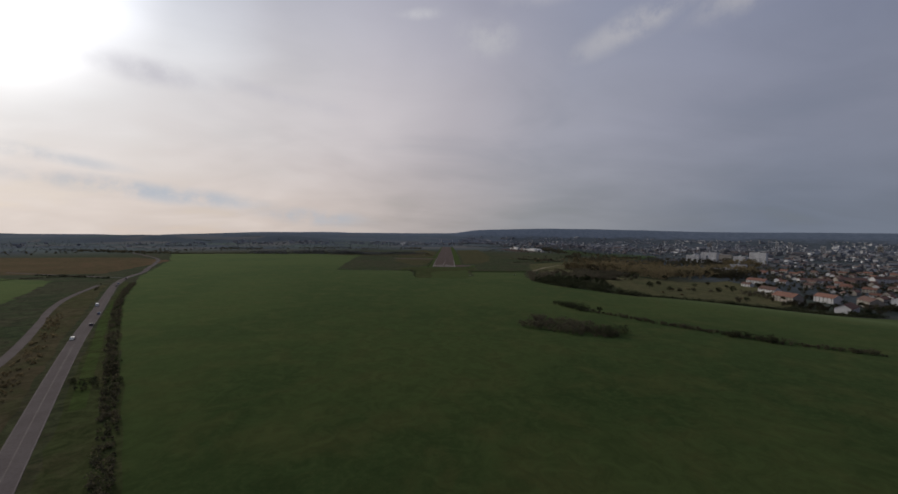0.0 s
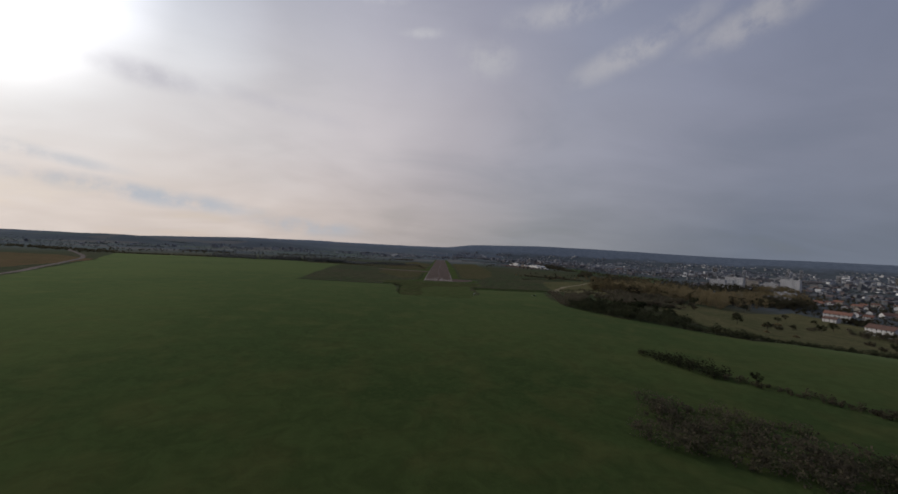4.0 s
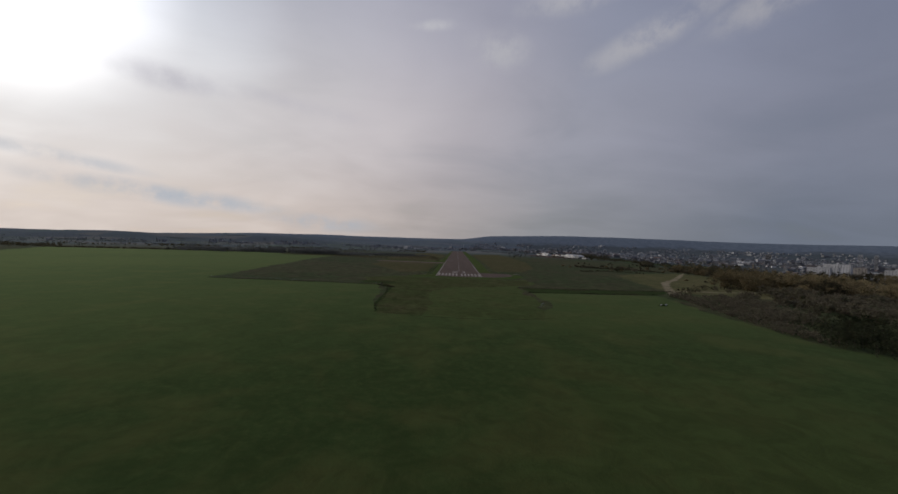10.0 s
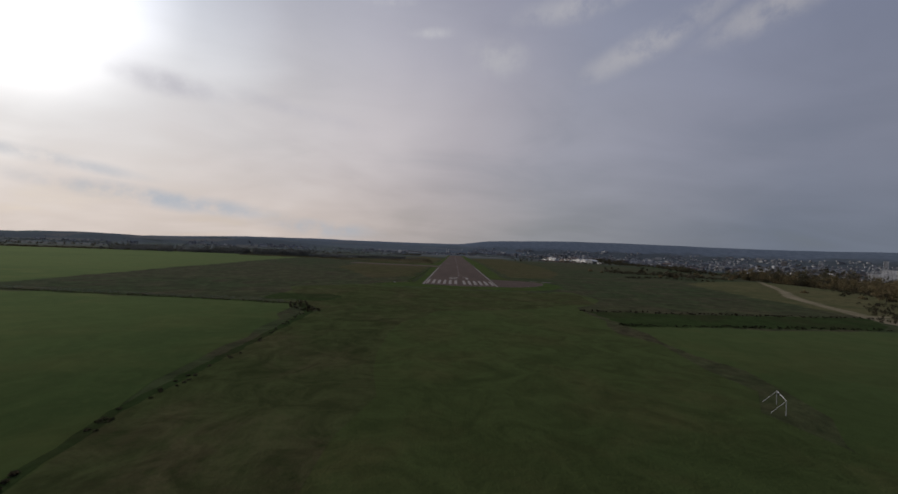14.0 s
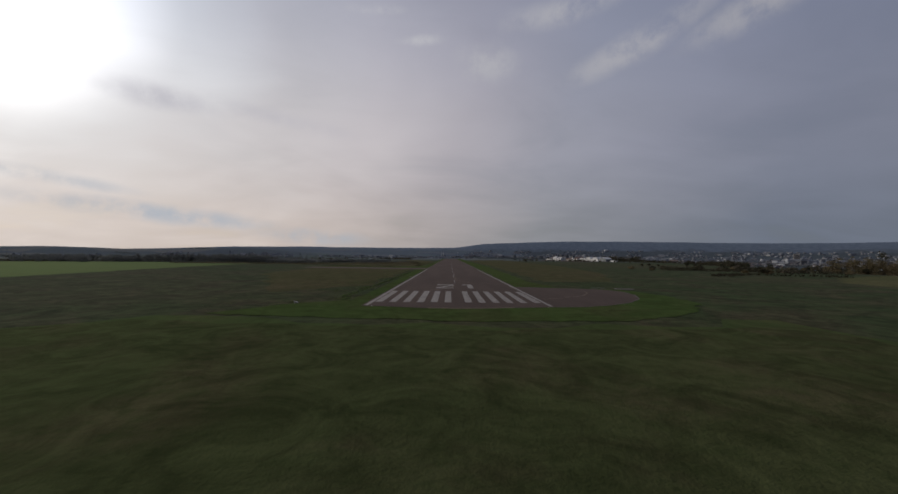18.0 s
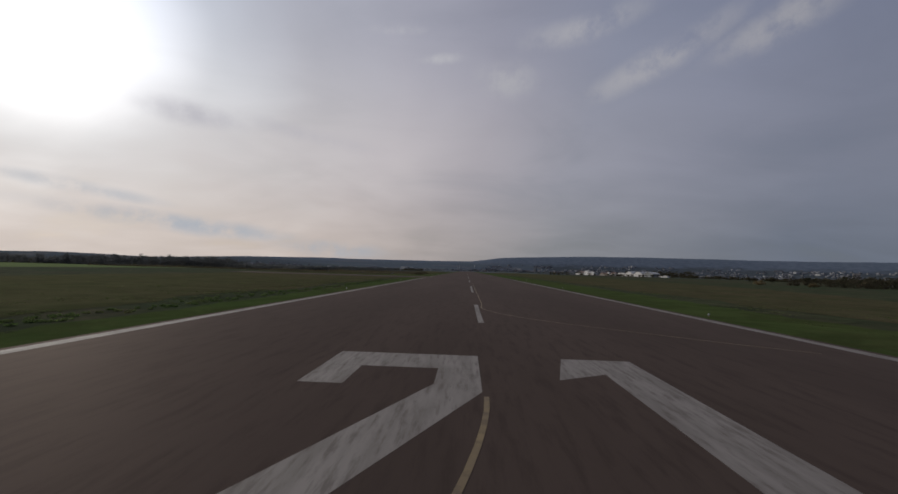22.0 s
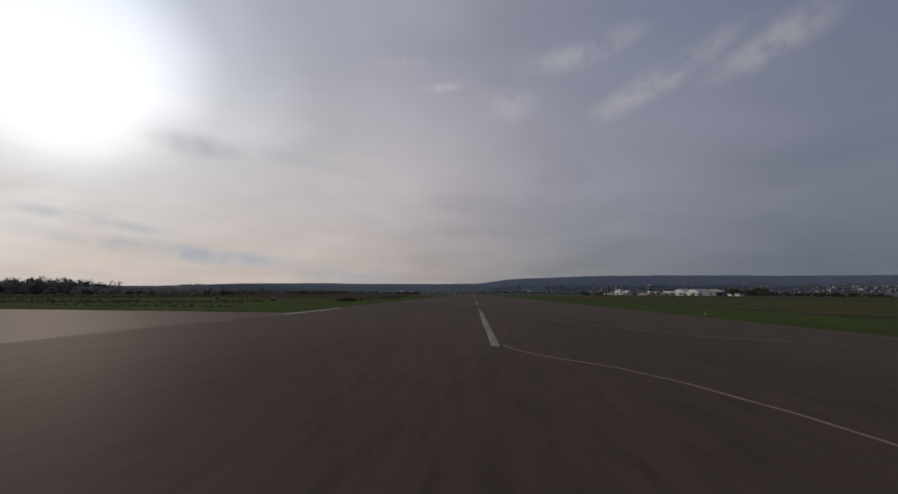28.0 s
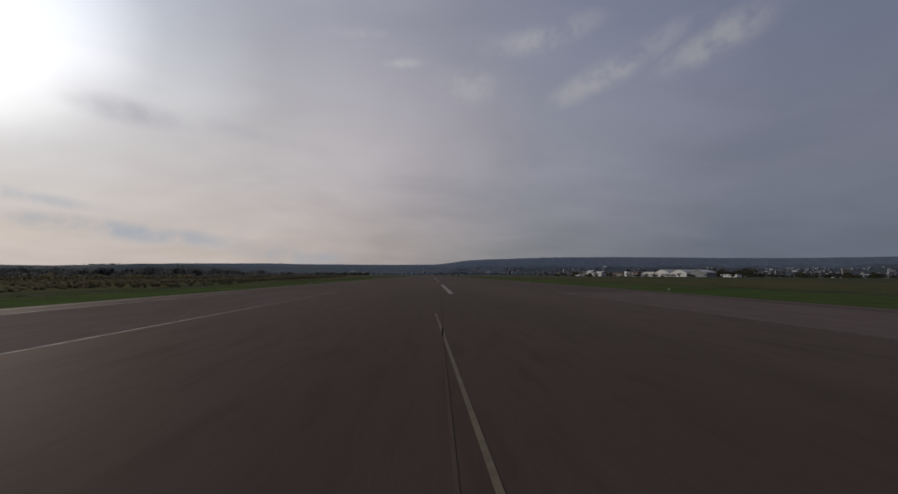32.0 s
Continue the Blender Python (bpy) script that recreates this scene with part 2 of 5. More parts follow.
    N = Nodes(m.node_tree)
    pos = N.n("ShaderNodeNewGeometry").outputs["Position"]
    a, b, c, d = [(*k, 1.0) for k in near_cols]
    wide = N.noise(pos, 0.006, 4.0, 0.55, 0.5)
    mid = N.noise(pos, 0.045, 5.0, 0.62, 0.4)
    tuft = N.noise(pos, 0.55, 4.0, 0.65)
    col = N.mix(N.step(wide, 0.40, 0.60), a, b)
    col = N.mix(N.math("MULTIPLY", N.step(mid, 0.44, 0.66), 0.85), col, c)
    col = N.mix(N.math("MULTIPLY", N.step(tuft, 0.42, 0.70), 0.65), col, d)
    drift = N.noise(pos, 0.13, 6.0, 0.7, 1.2)
    col = N.vmath("SCALE", col, N.step(drift, 0.30, 0.70, 1.0 - rough_patch, 1.0 + rough_patch))
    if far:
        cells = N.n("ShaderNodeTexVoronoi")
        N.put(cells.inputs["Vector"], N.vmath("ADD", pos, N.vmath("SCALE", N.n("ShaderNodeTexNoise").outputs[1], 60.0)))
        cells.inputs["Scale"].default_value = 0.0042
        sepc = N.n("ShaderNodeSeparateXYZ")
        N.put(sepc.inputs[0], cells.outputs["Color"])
        # pale bluish field colours, with distance haze put into them
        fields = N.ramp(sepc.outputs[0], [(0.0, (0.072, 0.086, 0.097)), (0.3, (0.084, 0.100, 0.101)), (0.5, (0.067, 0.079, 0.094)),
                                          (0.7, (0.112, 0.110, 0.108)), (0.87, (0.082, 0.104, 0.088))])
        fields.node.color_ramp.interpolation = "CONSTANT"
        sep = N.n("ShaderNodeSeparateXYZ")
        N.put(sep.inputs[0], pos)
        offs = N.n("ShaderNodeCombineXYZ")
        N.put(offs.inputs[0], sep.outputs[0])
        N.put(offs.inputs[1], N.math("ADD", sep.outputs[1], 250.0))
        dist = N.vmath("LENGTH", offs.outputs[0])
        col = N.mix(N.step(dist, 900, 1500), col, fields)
        # the built-up side: dark gardens, yards and streets, blued for haze in the colour
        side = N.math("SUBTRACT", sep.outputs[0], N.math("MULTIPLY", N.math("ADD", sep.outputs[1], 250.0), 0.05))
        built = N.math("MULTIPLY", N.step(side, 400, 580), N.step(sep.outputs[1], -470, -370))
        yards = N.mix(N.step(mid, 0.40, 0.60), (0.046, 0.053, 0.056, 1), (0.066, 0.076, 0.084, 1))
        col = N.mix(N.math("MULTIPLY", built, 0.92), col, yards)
        # high and distant land turns bluish: air haze painted over the woods' colour
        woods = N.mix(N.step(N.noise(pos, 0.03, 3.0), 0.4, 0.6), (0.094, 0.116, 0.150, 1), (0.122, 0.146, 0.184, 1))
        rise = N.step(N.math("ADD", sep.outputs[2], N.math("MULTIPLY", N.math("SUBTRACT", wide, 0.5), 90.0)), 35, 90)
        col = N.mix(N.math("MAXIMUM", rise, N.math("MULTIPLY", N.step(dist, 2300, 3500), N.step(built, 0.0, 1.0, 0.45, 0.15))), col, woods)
    bs = N.n("ShaderNodeBsdfPrincipled")
    N.put(bs.inputs["Base Color"], col)
    bs.inputs["Roughness"].default_value = 0.95
    bs.inputs["Specular IOR Level"].default_value = 0.0
    bn = N.n("ShaderNodeBump")
    bn.inputs["Strength"].default_value = 0.7
    bn.inputs["Distance"].default_value = 0.25
    N.put(bn.inputs["Height"], N.noise(pos, 1.6, 4.0, 0.7))
    N.put(bs.inputs["Normal"], bn.outputs[0])
    out = N.n("ShaderNodeOutputMaterial")
    N.put(out.inputs[0], waxy(N, bs.outputs[0], glaze, (0.62, 0.70, 0.68) if far else (0.68, 0.85, 0.45), 0.85))
    return m


def glass_material():
    m = bpy.data.materials.new("window_glass")
    m.use_nodes = True
    bs = m.node_tree.nodes["Principled BSDF"]
    bs.inputs["Base Color"].default_value = (0.02, 0.025, 0.03, 1)
    bs.inputs["Roughness"].default_value = 0.08
    return m


M = {
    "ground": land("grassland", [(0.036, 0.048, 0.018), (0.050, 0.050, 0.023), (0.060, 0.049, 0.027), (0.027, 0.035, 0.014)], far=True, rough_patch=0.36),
    "crop": land("young_crop", [(0.023, 0.037, 0.012), (0.037, 0.050, 0.016), (0.045, 0.049, 0.017), (0.037, 0.049, 0.017)], rough_patch=0.18, glaze=0.10),
    "mown": land("mown_grass", [(0.035, 0.055, 0.015), (0.044, 0.059, 0.018), (0.046, 0.050, 0.019), (0.046, 0.060, 0.020)]),
    "plough": land("ploughed_soil", [(0.105, 0.058, 0.040), (0.075, 0.045, 0.030), (0.060, 0.050, 0.028), (0.11, 0.06, 0.04)]),
    "ditch": land("damp_ditch_grass", [(0.019, 0.031, 0.011), (0.023, 0.036, 0.012), (0.026, 0.027, 0.013), (0.015, 0.022, 0.008)]),
    "rough": land("rough_grass", [(0.036, 0.045, 0.017), (0.044, 0.048, 0.020), (0.056, 0.048, 0.025), (0.030, 0.037, 0.014)], rough_patch=0.34),
    "coarse": land("coarse_grass", [(0.031, 0.044, 0.015), (0.041, 0.052, 0.018), (0.050, 0.050, 0.020), (0.033, 0.042, 0.015)], rough_patch=0.24, glaze=0.06),
    "heath": land("dry_heath", [(0.056, 0.047, 0.025), (0.066, 0.048, 0.030), (0.045, 0.045, 0.021), (0.065, 0.051, 0.033)]),
    "pasture": land("ochre_pasture", [(0.078, 0.073, 0.037), (0.098, 0.084, 0.044), (0.062, 0.063, 0.030), (0.056, 0.051, 0.027)], rough_patch=0.30),
    "sand": land("sandy_track", [(0.20, 0.165, 0.115), (0.175, 0.145, 0.10), (0.125, 0.108, 0.070), (0.22, 0.18, 0.127)], rough_patch=0.12),
    "meadow": land("valley_meadow", [(0.036, 0.058, 0.027), (0.045, 0.064, 0.030), (0.042, 0.054, 0.028), (0.044, 0.060, 0.029)]),
    "asphalt": surface("worn_red_asphalt", [(0.062, 0.046, 0.038), (0.077, 0.057, 0.047), (0.049, 0.036, 0.030)], 0.06, 1.4, 0.8, 0.01, 6.0, stretch=(1.6, 0.25, 1), spec=0.0, sheen=0.055),
    "patch": surface("pale_asphalt_patch", [(0.086, 0.064, 0.055), (0.078, 0.058, 0.050), (0.066, 0.049, 0.042)], 0.2, 2.0, 0.85, 0.01, 6.0, spec=0.0, sheen=0.012),
    "concrete": surface("old_concrete", [(0.15, 0.13, 0.115), (0.12, 0.105, 0.094), (0.09, 0.08, 0.07)], 0.15, 1.7, 0.9, 0.01, 5.0),
    "road": surface("road_asphalt", [(0.094, 0.081, 0.077), (0.108, 0.094, 0.089), (0.080, 0.068, 0.065)], 0.08, 1.2, 0.85, spec=0.0, sheen=0.012),
    "paint": surface("worn_white_paint", [(0.225, 0.202, 0.178), (0.170, 0.150, 0.130), (0.092, 0.073, 0.061)], 0.5, 2.2, 0.75, stretch=(2.2, 0.35, 1)),
    "faded": surface("faded_white_paint", [(0.108, 0.085, 0.074), (0.086, 0.067, 0.058), (0.064, 0.048, 0.041)], 0.5, 2.2, 0.8),
    "block": surface("almost_gone_white_paint", [(0.125, 0.098, 0.087), (0.108, 0.084, 0.074), (0.082, 0.063, 0.055)], 0.5, 2.2, 0.8, stretch=(2.0, 0.3, 1), spec=0.0, sheen=0.012),
    "yellow": surface("worn_yellow_paint", [(0.22, 0.162, 0.080), (0.16, 0.117, 0.066), (0.10, 0.075, 0.052)], 0.4, 2.6, 0.7),
    "faint_yellow": surface("almost_gone_yellow_paint", [(0.125, 0.100, 0.060), (0.098, 0.077, 0.050), (0.070, 0.053, 0.043)], 0.4, 2.6, 0.8),
    "white": surface("white_render", [(0.52, 0.515, 0.51), (0.45, 0.445, 0.44), (0.37, 0.362, 0.355)], 0.12, 1.0, 0.85, vary=0.12),
    "bright": surface("bright_white_paint", [(0.74, 0.72, 0.69), (0.66, 0.645, 0.62), (0.55, 0.535, 0.51)], 0.12, 1.0, 0.8, vary=0.1),
    "cream": surface("cream_render", [(0.34, 0.305, 0.26), (0.29, 0.26, 0.225), (0.24, 0.215, 0.185)], 0.12, 1.0, 0.85, vary=0.15),
    "grey": surface("grey_cladding", [(0.26, 0.27, 0.27), (0.21, 0.22, 0.22), (0.16, 0.165, 0.17)], 0.15, 1.1, 0.6, vary=0.1),
    "sheet": surface("pale_roof_sheet", [(0.44, 0.44, 0.43), (0.36, 0.36, 0.36), (0.28, 0.275, 0.27)], 0.1, 0.8, 0.55, vary=0.1),
    "dark": surface("dark_metal", [(0.030, 0.031, 0.034), (0.045, 0.045, 0.046), (0.02, 0.02, 0.02)], 0.5, 3.0, 0.5),
    "tile": surface("red_roof_tile", [(0.185, 0.092, 0.064), (0.146, 0.076, 0.054), (0.10, 0.058, 0.044)], 0.3, 2.4, 0.85, 0.03, 3.5, vary=0.22),
    "slate": surface("brown_roof_tile", [(0.13, 0.075, 0.055), (0.10, 0.062, 0.05), (0.075, 0.05, 0.042)], 0.3, 2.4, 0.85, 0.03, 3.5, vary=0.2),
    "bark": surface("tree_bark", [(0.060, 0.048, 0.038), (0.045, 0.036, 0.028), (0.03, 0.025, 0.02)], 1.2, 6.0, 0.95, 0.03, 8.0),
    "glass": glass_material(),
    "wood": surface("weathered_timber", [(0.20, 0.15, 0.10), (0.15, 0.11, 0.08), (0.10, 0.08, 0.06)], 0.8, 5.0, 0.85),
    "leaf": foliage("dark_green_leaves", (0.020, 0.024, 0.014), (0.044, 0.050, 0.026), (0.046, 0.042, 0.024)),
    "spring": foliage("brown_budding_leaves", (0.125, 0.101, 0.057), (0.240, 0.188, 0.104), (0.140, 0.134, 0.072)),
    "thicket": foliage("bare_thicket", (0.036, 0.034, 0.024), (0.090, 0.078, 0.050), (0.060, 0.066, 0.034)),
    # distant crowns: leaf colour paled and blued to stand for air haze
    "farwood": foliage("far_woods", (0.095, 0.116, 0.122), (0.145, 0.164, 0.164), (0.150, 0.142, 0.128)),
    # western tree line: colour lifted towards blue-grey for distance haze
    "bare": foliage("bare_dark_trees", (0.090, 0.097, 0.098), (0.148, 0.154, 0.150), (0.122, 0.122, 0.108)),
    "weeds": foliage("dry_weeds", (0.094, 0.086, 0.054), (0.165, 0.140, 0.092), (0.112, 0.114, 0.066)),
    "hazel": foliage("bare_hazel_twigs", (0.068, 0.062, 0.045), (0.146, 0.124, 0.086), (0.098, 0.104, 0.058)),
    "tussock": foliage("grass_tussock", (0.062, 0.098, 0.032), (0.105, 0.142, 0.052), (0.100, 0.098, 0.050)),
    "blades": foliage("grass_blades", (0.080, 0.110, 0.036), (0.130, 0.155, 0.060), (0.160, 0.150, 0.085)),
    # valley town walls, tinted blue-grey with haze in the colour
    "hazed_town_wall": islands("town_walls", [(0.17, 0.175, 0.185), (0.125, 0.13, 0.138), (0.11, 0.114, 0.122), (0.56, 0.56, 0.56), (0.10, 0.104, 0.112), (0.13, 0.132, 0.138), (0.14, 0.14, 0.144), (0.11, 0.113, 0.12), (0.115, 0.118, 0.126)]),
    # hillside houses: haze painted in as bluish, low-contrast walls and roofs
    "hazed_hill_wall": islands("hazed_hillside_walls", [(0.20, 0.205, 0.215), (0.30, 0.305, 0.31), (0.16, 0.165, 0.175), (0.46, 0.46, 0.46), (0.22, 0.222, 0.23), (0.18, 0.185, 0.195)]),
    "hazed_hill_roof": islands("hazed_hillside_roofs", [(0.118, 0.130, 0.150), (0.138, 0.140, 0.152), (0.110, 0.124, 0.142), (0.15, 0.155, 0.168)]),
    # valley town roofs, greyed and blued the same way for haze
    "hazed_town_roof": islands("town_roofs", [(0.115, 0.088, 0.080), (0.10, 0.094, 0.094), (0.13, 0.094, 0.082), (0.098, 0.102, 0.108), (0.17, 0.175, 0.182), (0.10, 0.09, 0.088), (0.088, 0.092, 0.098)]),
}
for k, c in (("red", (0.25, 0.02, 0.02)), ("blue", (0.03, 0.06, 0.16)), ("silver", (0.40, 0.41, 0.42)), ("body_white", (0.70, 0.70, 0.68)), ("black", (0.02, 0.02, 0.022))):
    M["car_" + k] = surface("car_paint_" + k, [c, tuple(v * 0.92 for v in c), tuple(v * 0.8 for v in c)], 0.6, 4.0, 0.28, spec=0.5)

# ---- mesh helpers ----
def mesh_of(name, verts, faces, material, smooth=False):
    me = bpy.data.meshes.new(name)
    me.from_pydata([tuple(v) for v in verts], [], [tuple(f) for f in faces])
    if smooth:
        me.polygons.foreach_set("use_smooth", [True] * len(me.polygons))
    me.materials.append(M[material])
    return me


def part(name, me, parent, label="", at=None):
    """Links a mesh as one part under a thing or a part."""
    ob = new(name, me)
    ob.parent = parent
    if at is not None:
        ob.matrix_basis = at
    if label:
        ob["label"] = label
    return ob


def thing(name, label, category, at, group="", kind=""):
    ob = new(name)
    ob.empty_display_size = 0.5
    ob.matrix_basis = at
    return tagged(ob, label, category, group, kind)


def setting(name, me, label, category):
    return tagged(new(name, me), label, category, kind="structure")


BOX_F = [(0, 3, 2, 1), (4, 5, 6, 7), (0, 1, 5, 4), (1, 2, 6, 5), (2, 3, 7, 6), (3, 0, 4, 7)]


def box_v(x0, y0, z0, x1, y1, z1):
    return [(x0, y0, z0), (x1, y0, z0), (x1, y1, z0), (x0, y1, z0), (x0, y0, z1), (x1, y0, z1), (x1, y1, z1), (x0, y1, z1)]


def box(name, x0, y0, z0, x1, y1, z1, material, bevel=0.0):
    if not bevel:
        return mesh_of(name, box_v(x0, y0, z0, x1, y1, z1), BOX_F, material)
    bm = bmesh.new()
    vs = [bm.verts.new(v) for v in box_v(x0, y0, z0, x1, y1, z1)]
    for f in BOX_F:
        bm.faces.new([vs[i] for i in f])
    bmesh.ops.bevel(bm, geom=bm.edges[:], offset=bevel, segments=2, affect="EDGES")
    me = bpy.data.meshes.new(name)
    bm.to_mesh(me)
    bm.free()
    me.materials.append(M[material])
    return me


def prism(name, outline, z0, z1, material):
    """An upright slab over a plan outline (counter-clockwise)."""
    n = len(outline)
    vs = [(x, y, z0) for x, y in outline] + [(x, y, z1) for x, y in outline]
    fs = [tuple(range(n))[::-1], tuple(range(n, 2 * n))] + [(i, (i + 1) % n, n + (i + 1) % n, n + i) for i in range(n)]
    return mesh_of(name, vs, fs, material)


def tube(name, p, q, r0, r1, material, sides=6):
    p, q = Vector(p), Vector(q)
    t = (q - p).to_track_quat("Z", "Y").to_matrix()
    vs, fs = [], []
    for c, r in ((p, r0), (q, r1)):
        for i in range(sides):
            a = 2 * math.pi * i / sides
            vs.append(c + t @ Vector((r * math.cos(a), r * math.sin(a), 0)))
    for i in range(sides):
        j = (i + 1) % sides
        fs.append((i, j, sides + j, sides + i))
    fs += [tuple(range(sides))[::-1], tuple(range(sides, 2 * sides))]
    return mesh_of(name, vs, fs, material)


def ragged(outline, step, wobble, seed):
    """A plan outline with its edges broken up, as the edges of fields are."""
    rng = random.Random(seed)
    out = []
    for (x0, y0), (x1, y1) in zip(outline, outline[1:] + outline[:1]):
        d = math.hypot(x1 - x0, y1 - y0)
        k = max(1, int(d / step))
        for i in range(k):
            f = i / k
            j = wobble if 0 < i else wobble * 0.3
            out.append((x0 + (x1 - x0) * f + rng.uniform(-j, j), y0 + (y1 - y0) * f + rng.uniform(-j, j)))
    return out


def inside(x, y, outline):
    hit = False
    for (x0, y0), (x1, y1) in zip(outline, outline[1:] + outline[:1]):
        if (y0 > y) != (y1 > y) and x < x0 + (y - y0) / (y1 - y0) * (x1 - x0):
            hit = not hit
    return hit


def draped(name, outline, lift, material, cell, base=0.012):
    """A field laid over sloping ground as a grid of small cells."""
    xs, ys = [q[0] for q in outline], [q[1] for q in outline]
    index, vs, fs = {}, [], []

    def corner(i, j):
        if (i, j) not in index:
            x, y = min(xs) + i * cell, min(ys) + j * cell
            index[i, j] = len(vs)
            z = terrain(x, y)
            vs.append((x, y, z + base + lift * smooth01(-z / 1.5)))
        return index[i, j]

    for i in range(int((max(xs) - min(xs)) / cell)):
        for j in range(int((max(ys) - min(ys)) / cell)):
            if inside(min(xs) + (i + 0.5) * cell, min(ys) + (j + 0.5) * cell, outline):
                fs.append((corner(i, j), corner(i + 1, j), corner(i + 1, j + 1), corner(i, j + 1)))
    return mesh_of(name, vs, fs, material)


def sheet(name, outline, z, material):
    n = len(outline)
    turn = sum(p[0] * q[1] - q[0] * p[1] for p, q in zip(outline, outline[1:] + outline[:1]))
    face = tuple(range(n)) if turn > 0 else tuple(range(n))[::-1]
    return mesh_of(name, [(x, y, z) for x, y in outline], [face], material)


# ---- the land ----
CX, CY = 0.0, -250.0
RIDGE = [(-180, 80), (-120, 70), (-85, 60), (-60, 45), (-43, 36), (-36, 62), (-30, 84), (-20, 95), (-5, 99), (0.3, 103), (1.6, 112),
         (3, 130), (5, 150), (8, 161), (18, 179), (25, 173), (39, 146), (60, 132), (90, 110), (130, 90), (180, 80)]
RA, RH = [r[0] for r in RIDGE], [r[1] for r in RIDGE]


def smooth01(x):
    x = min(1.0, max(0.0, x))
    return x * x * (3 - 2 * x)


def terrain(x, y):
    dx, dy = x - CX, y - CY
    r = math.hypot(dx, dy)
    # the valley that falls away to the east
    brow = 170 + 0.28 * (y + 300) if y > -330 else 162 - 0.9 * (y + 330)
    vale = -20.0 * smooth01((x - brow) / 300)
    if r < 1700:
        return vale
    az = math.degrees(math.atan2(dx, dy))
    top = float(np.interp(az, RA, RH))
    start = 2700 + 600 * smooth01((az + 4) / 9)
    h = top * smooth01((r - start) / (4400 - start)) ** 1.15
    if r > 4400:
        h = top * (1 - 0.5 * smooth01((r - 4400) / 500))
    # a nearer wooded rise
    h += 52 * math.exp(-((az + 27) / 9) ** 2 - ((r - 2900) / 330) ** 2)
    h += 40 * math.exp(-((az + 46) / 10) ** 2 - ((r - 3000) / 350) ** 2)
    fade = smooth01((r - 1700) / 900)
    h += vale * (1 - smooth01((r - 2400) / 1200))
    h += fade * (7 * noise.noise(Vector((x / 420, y / 420, 0.3))) + 2.2 * noise.noise(Vector((x / 60, y / 60, 1.7))))
    return h if r < 4750 else h * 0.6


def build_ground():
    radii = [0, 60, 120] + [160 + 35 * i for i in range(44)] + [1700 + 55 * i for i in range(1, 59)] + [4930]
    na = 540
    vs, fs = [(CX, CY, 0)], []
    for r in radii[1:]:
        for k in range(na):
            a = 2 * math.pi * k / na
            x, y = CX + r * math.sin(a), CY + r * math.cos(a)
            vs.append((x, y, terrain(x, y)))
    for k in range(na):
        fs.append((0, 1 + (k + 1) % na, 1 + k))
    for i in range(len(radii) - 2):
        o, p = 1 + i * na, 1 + (i + 1) * na
        for k in range(na):
            l = (k + 1) % na
            fs.append((o + k, o + l, p + l, p + k))
    setting("ground", mesh_of("ground", vs, fs, "ground", True), "rough airfield grassland rising to wooded hills painted hazy blue", "ground")


build_ground()

# fields and grass around the airfield
FIELDS = [
    ("crop_field", "wide bright green field of young crop", "crop", 0.03, 3.0,
     [(-60, -900), (-75, -660), (-120, -606), (-256, -450), (-420, -232), (-600, 60), (-800, 335), (-275, 520), (-238, 200), (-191, -88),
      (-58, -93), (-44, -177), (-39, -199), (35, -204), (52, -150), (48, -110), (138, -100), (130, -170), (127, -233), (150, -275), (180, -318),
      (190, -330), (214, -400), (300, -500), (420, -640), (560, -780), (600, -900)]),
    ("crop_field", "green field beyond the road", "crop", 0.03, 3.0, [(-760, -700), (-330, -640), (-330, -480), (-480, -290), (-620, -260), (-900, -200)]),
    ("ploughed_field", "reddish brown ploughed field", "plough", 0.03, 3.0, [(-1080, 70), (-760, 160), (-605, 78), (-500, -200), (-616, -238)]),
    ("mown_grass", "bright mown grass along the runway edge", "mown", 0.17, 1.0,
     [(-52, -13), (-20, -17), (5, -19.5), (34, -17), (52, -6), (64, 10), (66, 30), (60, 50), (40, 56), (35, 90), (37, 160), (40, 300), (41, 900), (38, 1440),
      (-30, 1440), (-31, 420), (-31, 268), (-31, 236), (-29, 120), (-28, 50), (-29, 12), (-41, 4)]),
    ("heath_strip", "strip of dry brown heath", "heath", 0.04, 3.0, [(44, 90), (44, 160), (47, 400), (48, 900), (150, 1000), (140, 400), (110, 180), (78, 95)]),
    ("heath_strip", "dry brown heath beside the runway", "heath", 0.04, 4.0, [(-60, 30), (-36, 60), (-36, 230), (-37, 700), (-100, 900), (-150, 500), (-120, 150)]),
    ("rough_grass", "rough tussocky grass before the runway", "coarse", 0.02, 4.0, [(-42, -180), (-38, -203), (4, -206), (36, -203), (45, -150), (42, -112), (44, -80), (66, -40), (62, -14), (36, -22), (5, -24.5), (-22, -22), (-60, -16), (-84, -40), (-66, -86), (-50, -97)]),
    ("ditch", "damp dark ditch across the field", "ditch", 0.06, 1.2, [(46, -82), (100, -78), (164, -69), (150, -88), (138, -97), (90, -103), (49, -110)]),
    ("ditch", "thin dark ditch between the fields", "ditch", 0.06, 0.5, [(-192, -85), (-120, -87), (-56, -90), (-47, -108), (-43, -178), (-38, -198), (-39, -199), (-44.5, -178), (-49, -110), (-58, -93), (-120, -89.5), (-192, -87.5)]),
]
